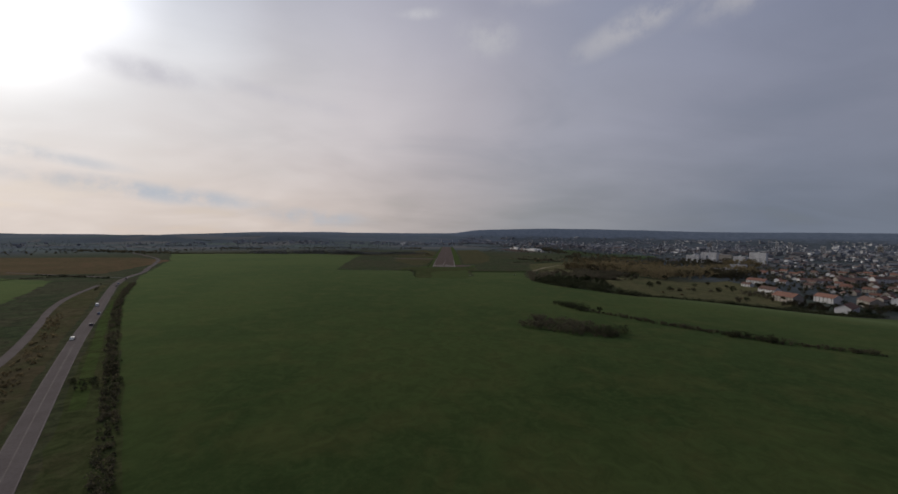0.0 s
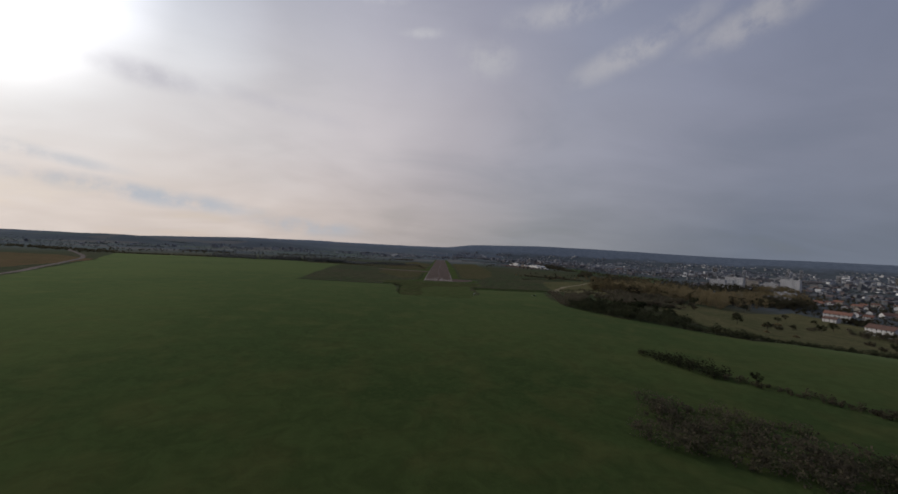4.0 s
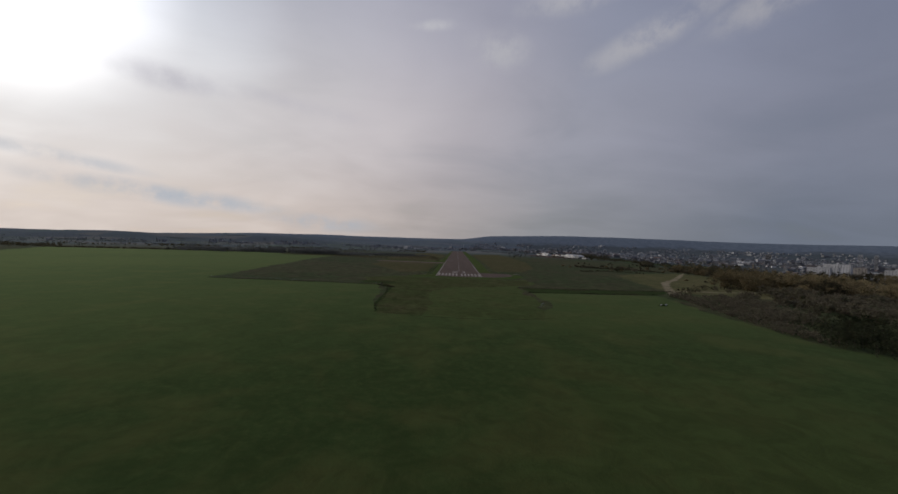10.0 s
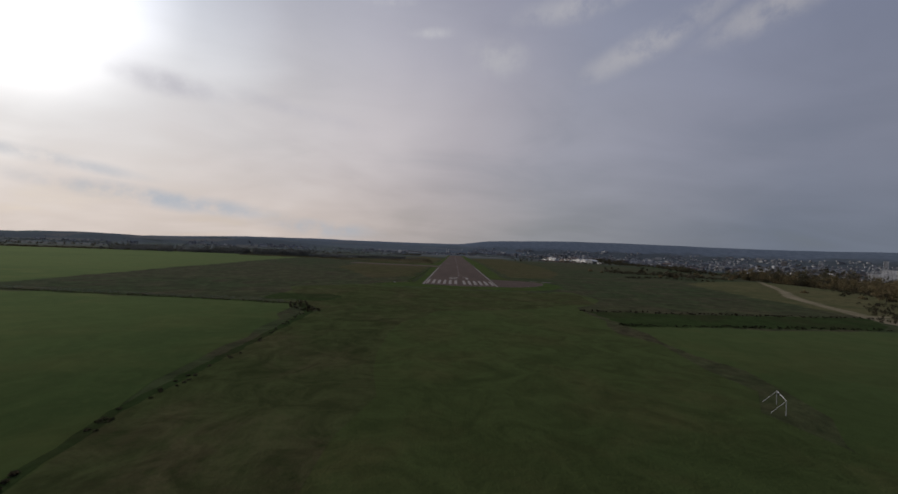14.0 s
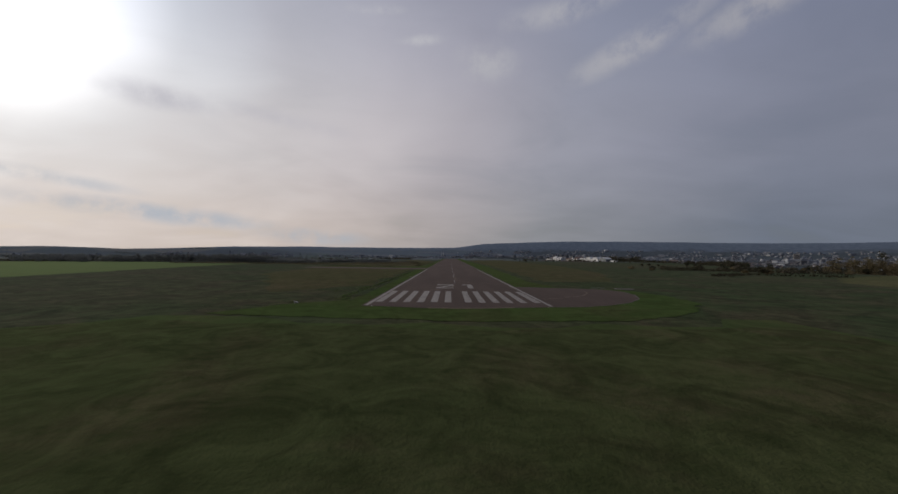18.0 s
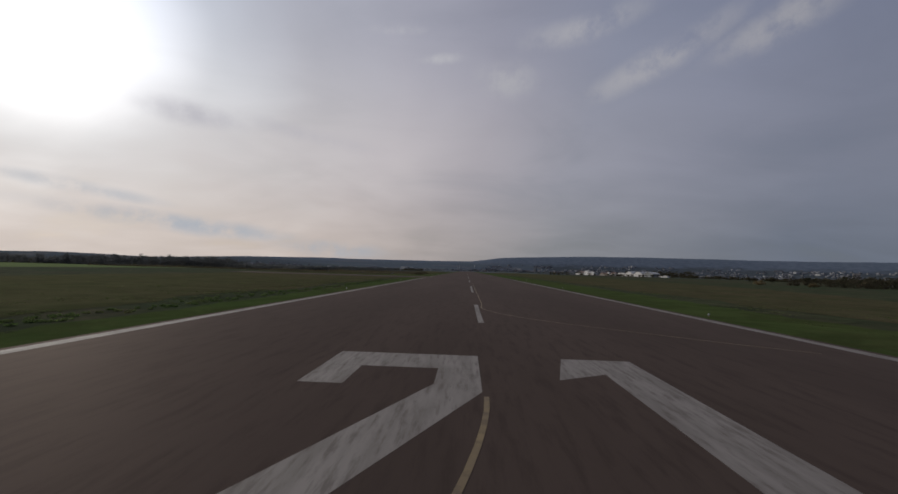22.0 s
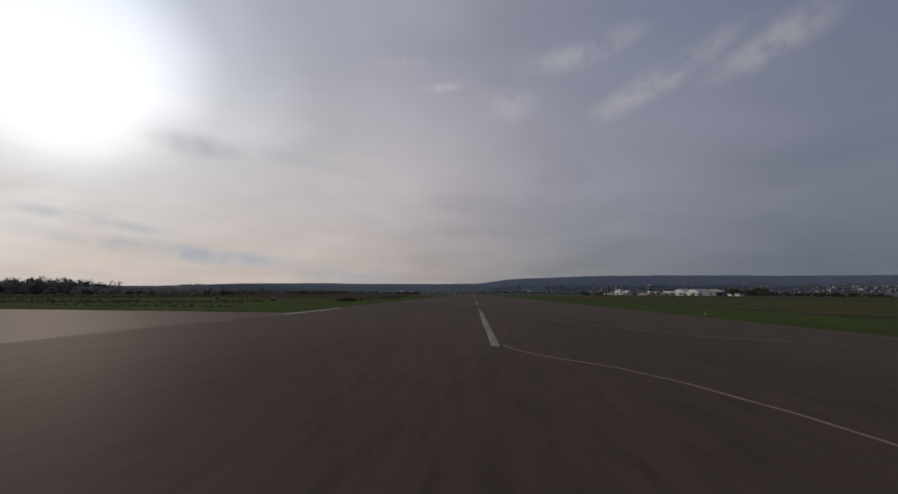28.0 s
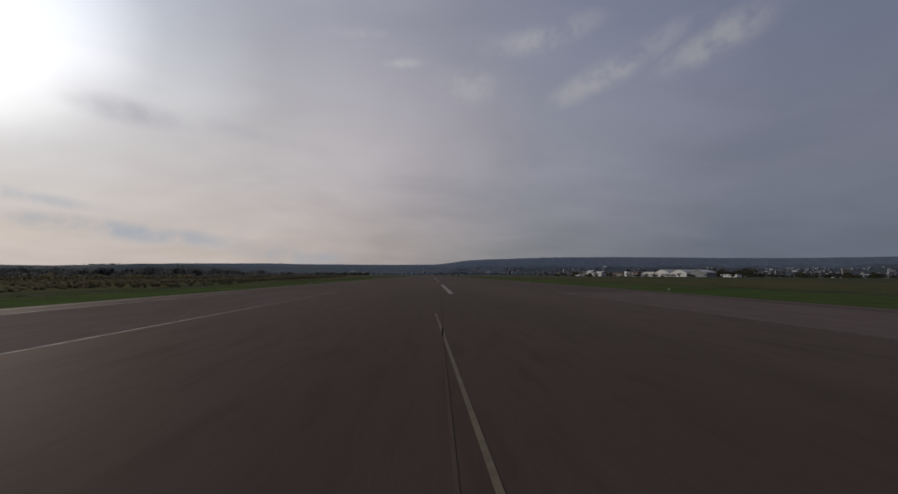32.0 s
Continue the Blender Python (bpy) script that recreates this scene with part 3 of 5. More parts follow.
FIELDS += [
    ("ditch", "dark furrow at the edge of the rough grass", "ditch", 0.07, 0.2, [(-22, -205), (4, -207), (22, -206), (44, -197), (44, -196.4), (22, -205.2), (4, -206.2), (-22, -204.3)]),
    ("rough_grass", "rough olive grass beyond the taxiway", "rough", 0.075, 2.0, [(-50, 277), (-64, 279), (-139, 289), (-139, 345), (-104, 340), (-67, 334), (-47, 330)]),
    ("mown_grass", "green mown grass round the taxiway", "mown", 0.09, 1.5,
     [(-25, 275), (-40, 276.5), (-54, 278), (-58, 290), (-56, 318), (-46, 323), (-38, 328), (-35, 346), (-33, 372), (-31, 400), (-25, 400)]),
    ("rough_grass", "brown rough grass along the ditch", "rough", 0.055, 2.5, [(-43, -178), (-37, -202), (-18, -204), (-14, -170), (-20, -130), (-10, -96), (20, -84), (58, -60), (60, -22), (5, -28), (-60, -20), (-82, -40), (-64, -86), (-49, -98)]),
    ("ditch", "damp dark hollow beside the ditch", "ditch", 0.085, 1.2, [(-78, -66), (-56, -64), (-50, -70), (-50, -79), (-54, -84), (-76, -84)]),
]
for i, (nm, lab, mt, z, wob, outline) in enumerate(FIELDS):
    setting(nm, sheet(nm, ragged(outline, 2.5 if wob < 2 else 9, wob * 0.8, i), 0.010 + 0.4 * z, mt), lab, "field")
SLOPES = [
    ("rough_pasture", "dry ochre grass slope round the sandy track", "pasture", [(166, -56), (176, 10), (196, 96), (250, 150), (330, 190), (352, 120), (330, 40), (316, -40), (262, -84), (214, -96), (180, -88)]),
    ("meadow", "bright green meadow beyond the hangars", "meadow", [(470, 640), (500, 1100), (900, 1250), (1000, 980), (720, 640)]),
    ("crop_field", "green field on the slope below the hedge", "crop", [(180, -322), (215, -349), (261, -350), (334, -354), (470, -362), (640, -500), (640, -800), (540, -800), (395, -655), (275, -510), (190, -405)]),
    ("rough_pasture", "rough ochre pasture with scattered bushes", "pasture", [(212, -318), (226, -262), (244, -196), (262, -120), (330, -96), (420, -96), (560, -20), (540, -150), (430, -300), (330, -338)]),
]
for nm, lab, mt, outline in SLOPES:
    setting(nm, draped(nm, outline, 0.4, mt, 6.0), lab, "field")
TRACKS = [
    ("pale sandy track across the scrub", 0.46, [(154, -91), (161, -95), (172, -66), (185, -36), (209, 9), (251, 65), (339, 197), (336, 199), (247, 69), (204, 14), (180, -33), (166, -62)]),
    ("pale sandy track branching east", 0.48, [(172, -66), (220, -62), (262, -48), (261, -45), (220, -58), (174, -62)]),
]
for k, (lab, lift, outline) in enumerate(TRACKS):
    setting("sandy_track", draped("sandy_track", ragged(outline, 3, 0.5, 40 + k), lift, "sand", 2.5, 0.045 + 0.01 * k), lab, "track")

# ---- the runway ----
RW, R_END = 23.4, 1440.0
runway = setting("runway", prism("runway", [(-RW, 0.8), (-20, 0.3), (-12, -1.5), (-7, -2.8), (0, -3.2), (6, -2.6), (14, -0.8), (RW, 0.6), (RW, R_END), (-RW, R_END)], -0.3, 0.10, "asphalt"),
                 "long runway of worn reddish brown asphalt", "runway")
pad = [(RW + 0.01, 0.6), (30, 1.4), (38, 5), (46, 11), (53, 20), (57, 31), (58, 42), (54, 50), (46, 53), (RW + 0.01, 58)]
turn_pad = setting("turning_pad", prism("turning_pad", pad, -0.3, 0.095, "asphalt"), "rounded asphalt turning pad beside the runway end", "pavement")
TAXI = [(-RW - 0.01, 240), (-RW - 0.01, 272), (-34, 273), (-64, 275), (-140, 285), (-140, 256), (-60, 244)]
taxiway = setting("taxiway", prism("taxiway", TAXI[::-1], -0.3, 0.09, "asphalt"), "brownish asphalt taxiway leaving the runway", "pavement")

PZ = 0.104


def bar(x0, y0, x1, y1, z=PZ):
    return [(x0, y0, z), (x1, y0, z), (x1, y1, z), (x0, y1, z)]


def paint(name, quads, material, parent, label=""):
    vs, fs = [], []
    for q in quads:
        fs.append(tuple(range(len(vs), len(vs) + len(q))))
        vs += q
    return part(name, mesh_of(name, vs, fs, material), parent, label)


def worn_strip(x0, x1, y0, y1, seed):
    """A painted strip whose edges are slightly uneven."""
    rng = random.Random(seed)
    k = max(2, int((y1 - y0) / 6))
    ys = [y0 + (y1 - y0) * i / k for i in range(k + 1)]
    left = [(x0 + rng.uniform(-0.035, 0.035), y, PZ) for y in ys]
    right = [(x1 + rng.uniform(-0.035, 0.035), y, PZ) for y in ys]
    return right + left[::-1]


for side in (-1, 1):
    for k in range(6):
        a, b = sorted((side * (1.8 + 3.6 * k), side * (3.6 + 3.6 * k)))
        paint("threshold_stripe", [worn_strip(a, b, 8.2 + 0.15 * math.sin(k * 3 + side), 38.0, k + 10 * side)], "paint", runway)
for y in range(0, 1440, 120):   # edge lines, broken where the taxiway joins
    for side in (-1, 1):
        spans = [(y, y + 120)]
        if side < 0 and y == 240:
            spans = [(268, 286), (286, 360)]
        for a, b in spans:
            worn = a >= 286 or (side > 0 and a >= 240)
            x0, x1 = sorted((side * (22.6 if worn else 21.95), side * 22.9))
            paint("edge_line", [worn_strip(x0, x1, max(a, 1.6), min(b, R_END), a + side)], "faded" if worn else "paint", runway)
DASHES = [(121.5, 151), (182.8, 212.5), (244.6, 276), (331.8, 350.5)] + [(384.5 + 60 * k, 414 + 60 * k) for k in range(17)]
for k, (a, b) in enumerate(DASHES):             # centre line dashes
    paint("centre_dash", [worn_strip(-0.22, 0.22, a, b, k)], "paint", runway)
for a, b in ((276.3, 287), (305, 331.5)):
    paint("centre_dash", [worn_strip(-0.22, 0.22, a, b, 70)], "faded", runway, "centre dash worn almost away")
paint("centre_dash", [worn_strip(-0.24, 0.24, 80, 96, 77)], "paint", runway)

# the runway number, 18 m tall
D0, D1 = 49.6, 68.0
h, w = D1 - D0, 6.9


def glyph(points, x):
    return [[(x + u * w, D0 + v * h, PZ) for u, v in poly] for poly in points]


TWO = [[(0, 0), (1, 0), (1, 0.16), (0, 0.16)], [(0, 0.16), (0.27, 0.16), (1, 0.70), (0.74, 0.74)], [(0.74, 0.7402), (1, 0.7002), (1, 0.8598), (0.74, 0.8598)],
       [(0, 0.86), (1, 0.86), (1, 1), (0, 1)], [(0, 0.72), (0.25, 0.72), (0.25, 0.859), (0, 0.859)]]
ONE = [[(0.0, 0), (0.30, 0), (0.30, 1), (0.0, 1)], [(-0.32, 0.80), (-0.001, 0.86), (-0.001, 1), (-0.18, 1)]]
paint("digit_two", glyph(TWO, -7.53), "paint", runway, "painted white number 2")
paint("digit_one", glyph(ONE, 4.75), "paint", runway, "painted white number 1")

# worn touchdown blocks, turning lines and repairs
for side in (-1, 1):
    x0, x1 = sorted((side * 11.5, side * 20.2))
    paint("touchdown_block", [worn_strip(x0, x1, 342, 388, 5)], "block", runway, "faded block barely paler than the asphalt")
    paint("block_outline", [bar(x0, 341.3, x1, 341.9)], "faded", runway)
    for e0, e1 in ((11.3, 11.46), (20.24, 20.42)):
        xa, xb = sorted((side * e0, side * e1))
        paint("block_outline", [worn_strip(xa, xb, 342, 388, 6)], "faded", runway)


def curve_line(name, pts, width, material, parent, z=PZ + 0.004):
    quads = []
    for (x0, y0), (x1, y1) in zip(pts, pts[1:]):
        d = Vector((x1 - x0, y1 - y0)).normalized()
        nx, ny = -d.y * width / 2, d.x * width / 2
        quads.append([(x0 - nx, y0 - ny, z), (x1 - nx, y1 - ny, z), (x1 + nx, y1 + ny, z), (x0 + nx, y0 + ny, z)])
    return paint(name, quads, material, parent)


for a_, b_ in ((257, 259.5), (264, 268)):
    paint("edge_line", [worn_strip(-22.9, -22.55, a_, b_, a_)], "faded", runway)
curve_line("taxiway_edge_line", [(-23.6, 270.4), (-34, 271.4), (-46, 272.3)], 0.3, "faded", taxiway, 0.094)
curve_line("taxiway_edge_line", [(-53, 272.9), (-64, 273.6), (-90, 277)], 0.4, "paint", taxiway, 0.094)
lead = [(0.78, 176 - 7.9 * i) for i in range(11)] + [(0.7, 95.5), (0.55, 93.6), (0.5, 92.4), (0.8, 90.6), (2.0, 87.4), (4.1, 84.2), (6.8, 81.4), (9.8, 78.9), (13.2, 76.2), (16.4, 73.8), (19.4, 71.8)]
curve_line("turning_line", lead, 0.11, "yellow", runway)
curve_line("turning_line", [(0.4, 245.0), (0.8, 243.6), (1.6, 242.2), (2.7, 241.0), (3.8, 239.8), (4.8, 237.8), (5.6, 235.2), (6.2, 231.5)], 0.13, "yellow", runway)
curve_line("turning_line", [(-0.36, 304), (-0.5, 313), (-0.75, 326), (-1.05, 341), (-1.4, 355), (-1.7, 367)], 0.08, "faint_yellow", runway)
arc2 = [(-0.5 - 10.5 * (i / 20) ** 1.7, 62 - 24 * i / 20) for i in range(21)]
curve_line("turning_line", arc2, 0.18, "yellow", runway)
curve_line("runway_end_line", [(-7.4, -2.35), (0, -2.8), (6, -2.25), (13, -0.75)], 0.4, "yellow", runway)
curve_line("pad_outline", pad[:8], 0.25, "faded", turn_pad)
curve_line("turning_line", [(24.5, 17.4), (27, 18.4), (30, 20.2), (33.5, 22.8), (37, 25.8), (40, 29), (42.5, 33), (44, 37.5), (44.6, 42)], 0.16, "yellow", turn_pad)
curve_line("exit_line", [(-1.9, 340), (-1.6, 360), (-1.1, 380), (-0.4, 420), (0.6, 520)], 0.05, "patch", runway)
curve_line("exit_line", [(6, 262), (12, 250), (22, 243)], 0.15, "yellow", runway)
for k, (x0, x1, y0, y1) in enumerate([(-15, -9.8, 290, 336), (4.5, 7.5, 236, 330), (-8, -2.4, 20, 44), (9, 21, 150, 210), (-21, -12, 110, 232), (-9, -3, 430, 640)]):
    me = mesh_of("repair", [(x0, y0, 0.102), (x1, y0, 0.102), (x1, y1, 0.102), (x0, y1, 0.102)], [(0, 1, 2, 3)], "asphalt")
    part("repair_patch", me, runway)


# ---- airfield lights, boards and masts ----
def edge_light(at, colour):
    t = thing("runway_light", "small white runway light on a short stem", "runway light", at, "runway edge lights")
    part("base", prism("base", [(0.12 * math.cos(a), 0.12 * math.sin(a)) for a in np.linspace(0, 5.5, 8)], 0, 0.06, "grey"), t)
    part("stem", tube("stem", (0, 0, 0.05), (0, 0, 0.3), 0.03, 0.03, "yellow"), t)
    part("lamp", prism("lamp", [(0.09 * math.cos(a), 0.09 * math.sin(a)) for a in np.linspace(0, 5.5, 8)], 0.28, 0.46, colour), t)
    return t


first = edge_light(pose(-24.4, 60, 0.0), "sheet")
for k in range(2, 24):
    copy_thing(first, pose(-24.4, 60 * k, 0))
for k in range(1, 24):
    copy_thing(first, pose(24.6, 60 * k + 30, 0))


def marker_post(at):
    t = thing("threshold_light", "stubby white light post at the runway end", "runway light", at, "runway end lights")
    part("foot", box("foot", -0.25, -0.25, 0, 0.25, 0.25, 0.1, "concrete", 0.02), t)
    part("post", box("post", -0.07, -0.07, 0.1, 0.07, 0.07, 0.32, "bright"), t)
    part("head", box("head", -0.14, -0.12, 0.32, 0.14, 0.12, 0.54, "bright", 0.03), t)
    return t


post = marker_post(pose(-20.8, 0.0, 0.06) @ Matrix.Scale(0.42, 4))
for x, y in ((-24.8, 1.4), (-20.2, -0.15), (-17.1, -0.4), (-16.6, -0.6), (-13.5, -1.7), (-9.9, -2.6), (14, -1.3), (17.6, -0.5), (21.3, 0.0), (24.8, 0.3), (28.6, 0.7), (42.4, 6.6)):
    copy_thing(post, pose(x, y, 0.06) @ Matrix.Scale(0.42, 4))


def sign_board(at, label):
    t = thing("airfield_sign", label, "sign", at, "airfield boards")
    for x in (-0.6, 0.6):
        part("leg", box("leg", x - 0.05, -0.05, 0, x + 0.05, 0.05, 0.35, "grey"), t)
    part("panel", box("panel", -0.9, -0.12, 0.35, 0.9, 0.12, 0.95, "dark", 0.03), t)
    part("frame", box("frame", -0.95, -0.10, 0.95, 0.95, 0.10, 1.02, "bright"), t)
    return t


sign = sign_board(pose(-58, 330, 0, 0, 0, -30), "low dark airfield board on two legs")
for m in (pose(-86, 346, 0, 0, 0, -25), pose(-120, 361, 0, 0, 0, -30)):
    copy_thing(sign, m)
for x, y in ((-50, 286), (-36, 283)):
    copy_thing(first, pose(x, y, 0.0))


def light_box(at):
    t = thing("approach_light", "white light unit on short posts in the grass", "light", at)
    for x in (-0.5, 0.5):
        part("leg", tube("leg", (x, 0, 0), (x, 0, 0.6), 0.05, 0.05, "bright"), t)
    part("housing", box("housing", -0.7, -0.4, 0.6, 0.7, 0.4, 1.0, "bright", 0.05), t)
    part("lens", box("lens", -0.45, -0.44, 0.68, 0.45, -0.405, 0.92, "glass"), t)
    return t


lb = light_box(pose(-40.1, 3.3, 0.0) @ Matrix.Scale(0.6, 4))


def slab_mark(outline, label):
    return setting("concrete_slab", prism("concrete_slab", outline, -0.1, 0.12, "concrete"), label, "pavement")


slab_mark([(60, 51.5), (67, 51), (68, 53.5), (61, 54.5)], "small pale concrete slab in the grass")
slab_mark([(52.5, 55.5), (57.5, 55), (58, 56.2), (53, 57)], "pale concrete slab beside the turning pad")


def post_frame(at):
    t = thing("football_goal", "white metal goal frame on the grass", "goal", at)
    part("post", tube("post", (-2.2, 0, 0), (-2.2, 0, 2.0), 0.045, 0.045, "sheet"), t)
    part("post", tube("post", (2.2, 0, 0), (2.2, 0, 2.0), 0.045, 0.045, "sheet"), t)
    part("crossbar", tube("crossbar", (-2.25, 0, 2.0), (2.27, 0, 2.0), 0.045, 0.045, "sheet"), t)
    for x in (-2.2, 2.2):
        part("stay", tube("stay", (x, 0, 2.0), (x, 1.6, 0), 0.03, 0.03, "sheet"), t)
    return t


goal = post_frame(pose(42.6, -168.0, 0, 0, 0, 62))


def rubble_heap(at):
    t = thing("rubble_heap", "dark earth heap topped with a few white sacks", "heap", at)
    rng = random.Random(4)
    vs, fs = [(0, 0, 1.1)], []
    rings, sides = 4, 16
    for r in range(1, rings + 1):
        for i in range(sides):
            a = 2 * math.pi * i / sides
            q = r / rings * (1 + 0.25 * rng.uniform(-1, 1))
            vs.append((4.2 * q * math.cos(a), 1.9 * q * math.sin(a), max(-0.05, 1.1 * (1 - q ** 1.3) + 0.12 * rng.uniform(-1, 1)) if r < rings else -0.1))
    for i in range(sides):
        fs.append((0, 1 + i, 1 + (i + 1) % sides))
        for r in range(rings - 1):
            p, q = 1 + r * sides, 1 + (r + 1) * sides
            fs.append((p + i, q + i, q + (i + 1) % sides, p + (i + 1) % sides))
    part("mound", mesh_of("mound", vs, fs, "ditch", True), t)
    for x, y, z, s in ((-2.4, -0.4, 0.45, 0.6), (-1.2, 0.2, 0.8, 0.5), (1.6, -0.3, 0.6, 0.7), (2.6, 0.1, 0.35, 0.45)):
        part("sack", box("sack", -s, -s * 0.6, 0, s, s * 0.6, s * 0.7, "sheet", 0.14), t, "pale bulging sack", pose(x, y, z, 0, 0, rng.uniform(0, 90)))
    return t


rubble_heap(pose(117, -147, 0, 0, 0, 10) @ Matrix.Scale(0.85, 4))


def fence_line():
    t = thing("airfield_fence", "wire fence on slim posts along the ditch", "fence", pose(0, 0, 0))
    me = tube("post", (0, 0, 0), (0, 0, 1.3), 0.05, 0.04, "wood", 5)
    for k in range(30):
        part("post", me, t, at=pose(-190 + 4.6 * k, -86 - 0.2 * k, 0))
    for z in (0.5, 0.9, 1.25):
        part("wire", tube("wire", (-190, -86, z), (-56.6, -91.8, z), 0.012, 0.012, "grey", 4), t)


fence_line()


# ---- hangars ----
def gable_hangar(at, width, depth, eaves, ridge, wall, roof, label, doors=1):
    """Front faces -x; width runs along y."""
    t = thing("hangar", label, "hangar", at, "row of hangars")
    k = 12 if doors else 2
    # arched or pitched profile
    prof = [(-width / 2, 0), (width / 2, 0)]
    arch = [(width / 2 * (1 - 2 * i / k), eaves + (ridge - eaves) * (1 - abs(1 - 2 * i / k) ** 1.7)) for i in range(k + 1)]
    n = len(prof) + len(arch)
    shape = prof + arch
    vs = [(0, y, z) for y, z in shape] + [(depth, y, z) for y, z in shape]
    fs = [tuple(range(n))[::-1], tuple(range(n, 2 * n)), (1, n + 1, n + 2, 2), (n - 1, 2 * n - 1, n, 0)]
    part("wall", mesh_of("wall", vs, fs, wall), t)
    rv, rf = [], []
    m = len(arch)
    for x in (-0.6, depth + 0.4):
        rv += [(x, y * 1.02, z + 0.05) for y, z in arch] + [(x, y * 1.02, z + 0.30) for y, z in arch]
    for i in range(m - 1):
        rf += [(i, i + 1, 2 * m + i + 1, 2 * m + i), (m + i, 3 * m + i, 3 * m + i + 1, m + i + 1), (i, m + i, m + i + 1, i + 1), (2 * m + i, 2 * m + i + 1, 3 * m + i + 1, 3 * m + i)]
    part("roof", mesh_of("roof", rv, rf, roof), t)
    if doors:
        leaf = width * 0.8 / 4
        dm = box("door", -0.12, -leaf / 2 + 0.05, 0.1, 0, leaf / 2 - 0.05, eaves * 0.86, "bright" if wall == "bright" else "grey")
        rib = box("rib", -0.2, -0.08, 0.1, -0.12, 0.08, eaves * 0.86, "grey")
        for j in range(4):
            d = part("door", dm, t, "tall sliding door leaf", pose(-0.02 - 0.1 * (j % 2), (j - 1.5) * leaf, 0))
            part("rib", rib, d)
        part("door_rail", box("door_rail", -0.35, -width * 0.42, eaves * 0.87, 0, width * 0.42, eaves * 0.93, "dark"), t)
    for s in (-1, 1):
        for j in range(3):
            part("window", box("window", depth * (0.2 + 0.25 * j), s * (width / 2 + 0.03) - 0.03, eaves * 0.5, depth * (0.2 + 0.25 * j) + 2.2, s * (width / 2 + 0.03) + 0.03, eaves * 0.75, "glass"), t)
    return t


def shed(at, width, depth, hgt, wall, roof, label, pitched=True, windows=5, name="airfield_building"):
    t = thing(name, label, "building", at, "airfield buildings")
    part("wall", box("wall", 0, -width / 2, 0, depth, width / 2, hgt, wall), t)
    if pitched:
        vs = []
        for y in (-width / 2 - 0.4, width / 2 + 0.4):
            vs += [(-0.4, y, hgt - 0.1), (depth / 2, y, hgt + depth * 0.22), (depth + 0.4, y, hgt - 0.1), (-0.4, y, hgt + 0.12), (depth / 2, y, hgt + depth * 0.22 + 0.22), (depth + 0.4, y, hgt + 0.12)]
        fs = [(0, 1, 4, 3), (1, 2, 5, 4), (6, 9, 10, 7), (7, 10, 11, 8), (0, 6, 7, 1), (1, 7, 8, 2), (3, 4, 10, 9), (4, 5, 11, 10), (0, 3, 9, 6), (2, 8, 11, 5)]
        part("roof", mesh_of("roof", vs, fs, roof), t)
    else:
        part("roof", box("roof", -0.3, -width / 2 - 0.3, hgt, depth + 0.3, width / 2 + 0.3, hgt + 0.35, roof), t)
    wm = box("window", -0.04, -0.7, hgt * 0.35, 0.03, 0.7, hgt * 0.75, "glass")
    for j in range(windows):
        part("window", wm, t, at=pose(0, (j + 0.5 - windows / 2) * width / (windows + 0.6), 0))
    part("door", box("door", -0.06, -0.5, 0, 0.02, 0.5, min(2.1, hgt * 0.8), "dark"), t, at=pose(0, width * 0.47 - 0.6, 0))
    return t


TURN = 9.7   # the row stands nearly parallel to the runway
gable_hangar(pose(402.5, 893, 0, 0, 0, TURN), 31, 18, 6.5, 11.0, "grey", "sheet", "large grey hangar with a low pitched roof", 0)
gable_hangar(pose(395, 926, 0, 0, 0, TURN), 33, 30, 5.2, 11.4, "bright", "sheet", "white hangar with an arched roof and sliding doors")
gable_hangar(pose(389.5, 959.5, 0, 0, 0, TURN), 33, 30, 5.2, 11.8, "bright", "sheet", "white hangar with an arched roof and sliding doors")
shed(pose(384.5, 990, 0, 0, 0, TURN), 27, 16, 8.0, "bright", "sheet", "long plain white flat-roofed building", False, 7)
shed(pose(409, 842, 0, 0, 0, TURN), 24, 8, 3.6, "bright", "sheet", "low white building at the end of the hangars", False, 5)
shed(pose(378, 1029, 0, 0, 0, TURN), 22, 12, 6.0, "bright", "slate", "white airfield building with a brown roof", True, 5)
shed(pose(372, 1072, 0, 0, 0, TURN), 44, 12, 5.0, "cream", "slate", "long low clubhouse with a brown roof", True, 8)
shed(pose(359, 1138, 0, 0, 0, TURN), 30, 14, 7.0, "bright", "sheet", "white workshop building with a pale roof", True, 5)
shed(pose(354, 1166, 0, 0, 0, TURN), 22, 14, 10.0, "bright", "sheet", "tall white gabled airfield building", True, 3)
shed(pose(350, 1192, 0, 0, 0, TURN), 24, 14, 7.0, "grey", "slate", "grey airfield building with a dark roof", True, 4)
shed(pose(344, 1218, 0, 0, 0, TURN), 26, 12, 4.5, "bright", "sheet", "low white airfield building", False, 5)
tower = thing("control_tower", "small white control tower with a glazed cab", "tower", pose(374, 1048, 0, 0, 0, TURN))
part("shaft", box("shaft", 0, -3, 0, 6, 3, 10, "bright", 0.1), tower)
part("cab", prism("cab", [(-1, -4), (7, -4), (7, 4), (-1, 4)], 10, 12.6, "glass"), tower, "dark glazed cab")
part("cab_roof", box("cab_roof", -1.5, -4.5, 12.6, 7.5, 4.5, 13.1, "grey"), tower)
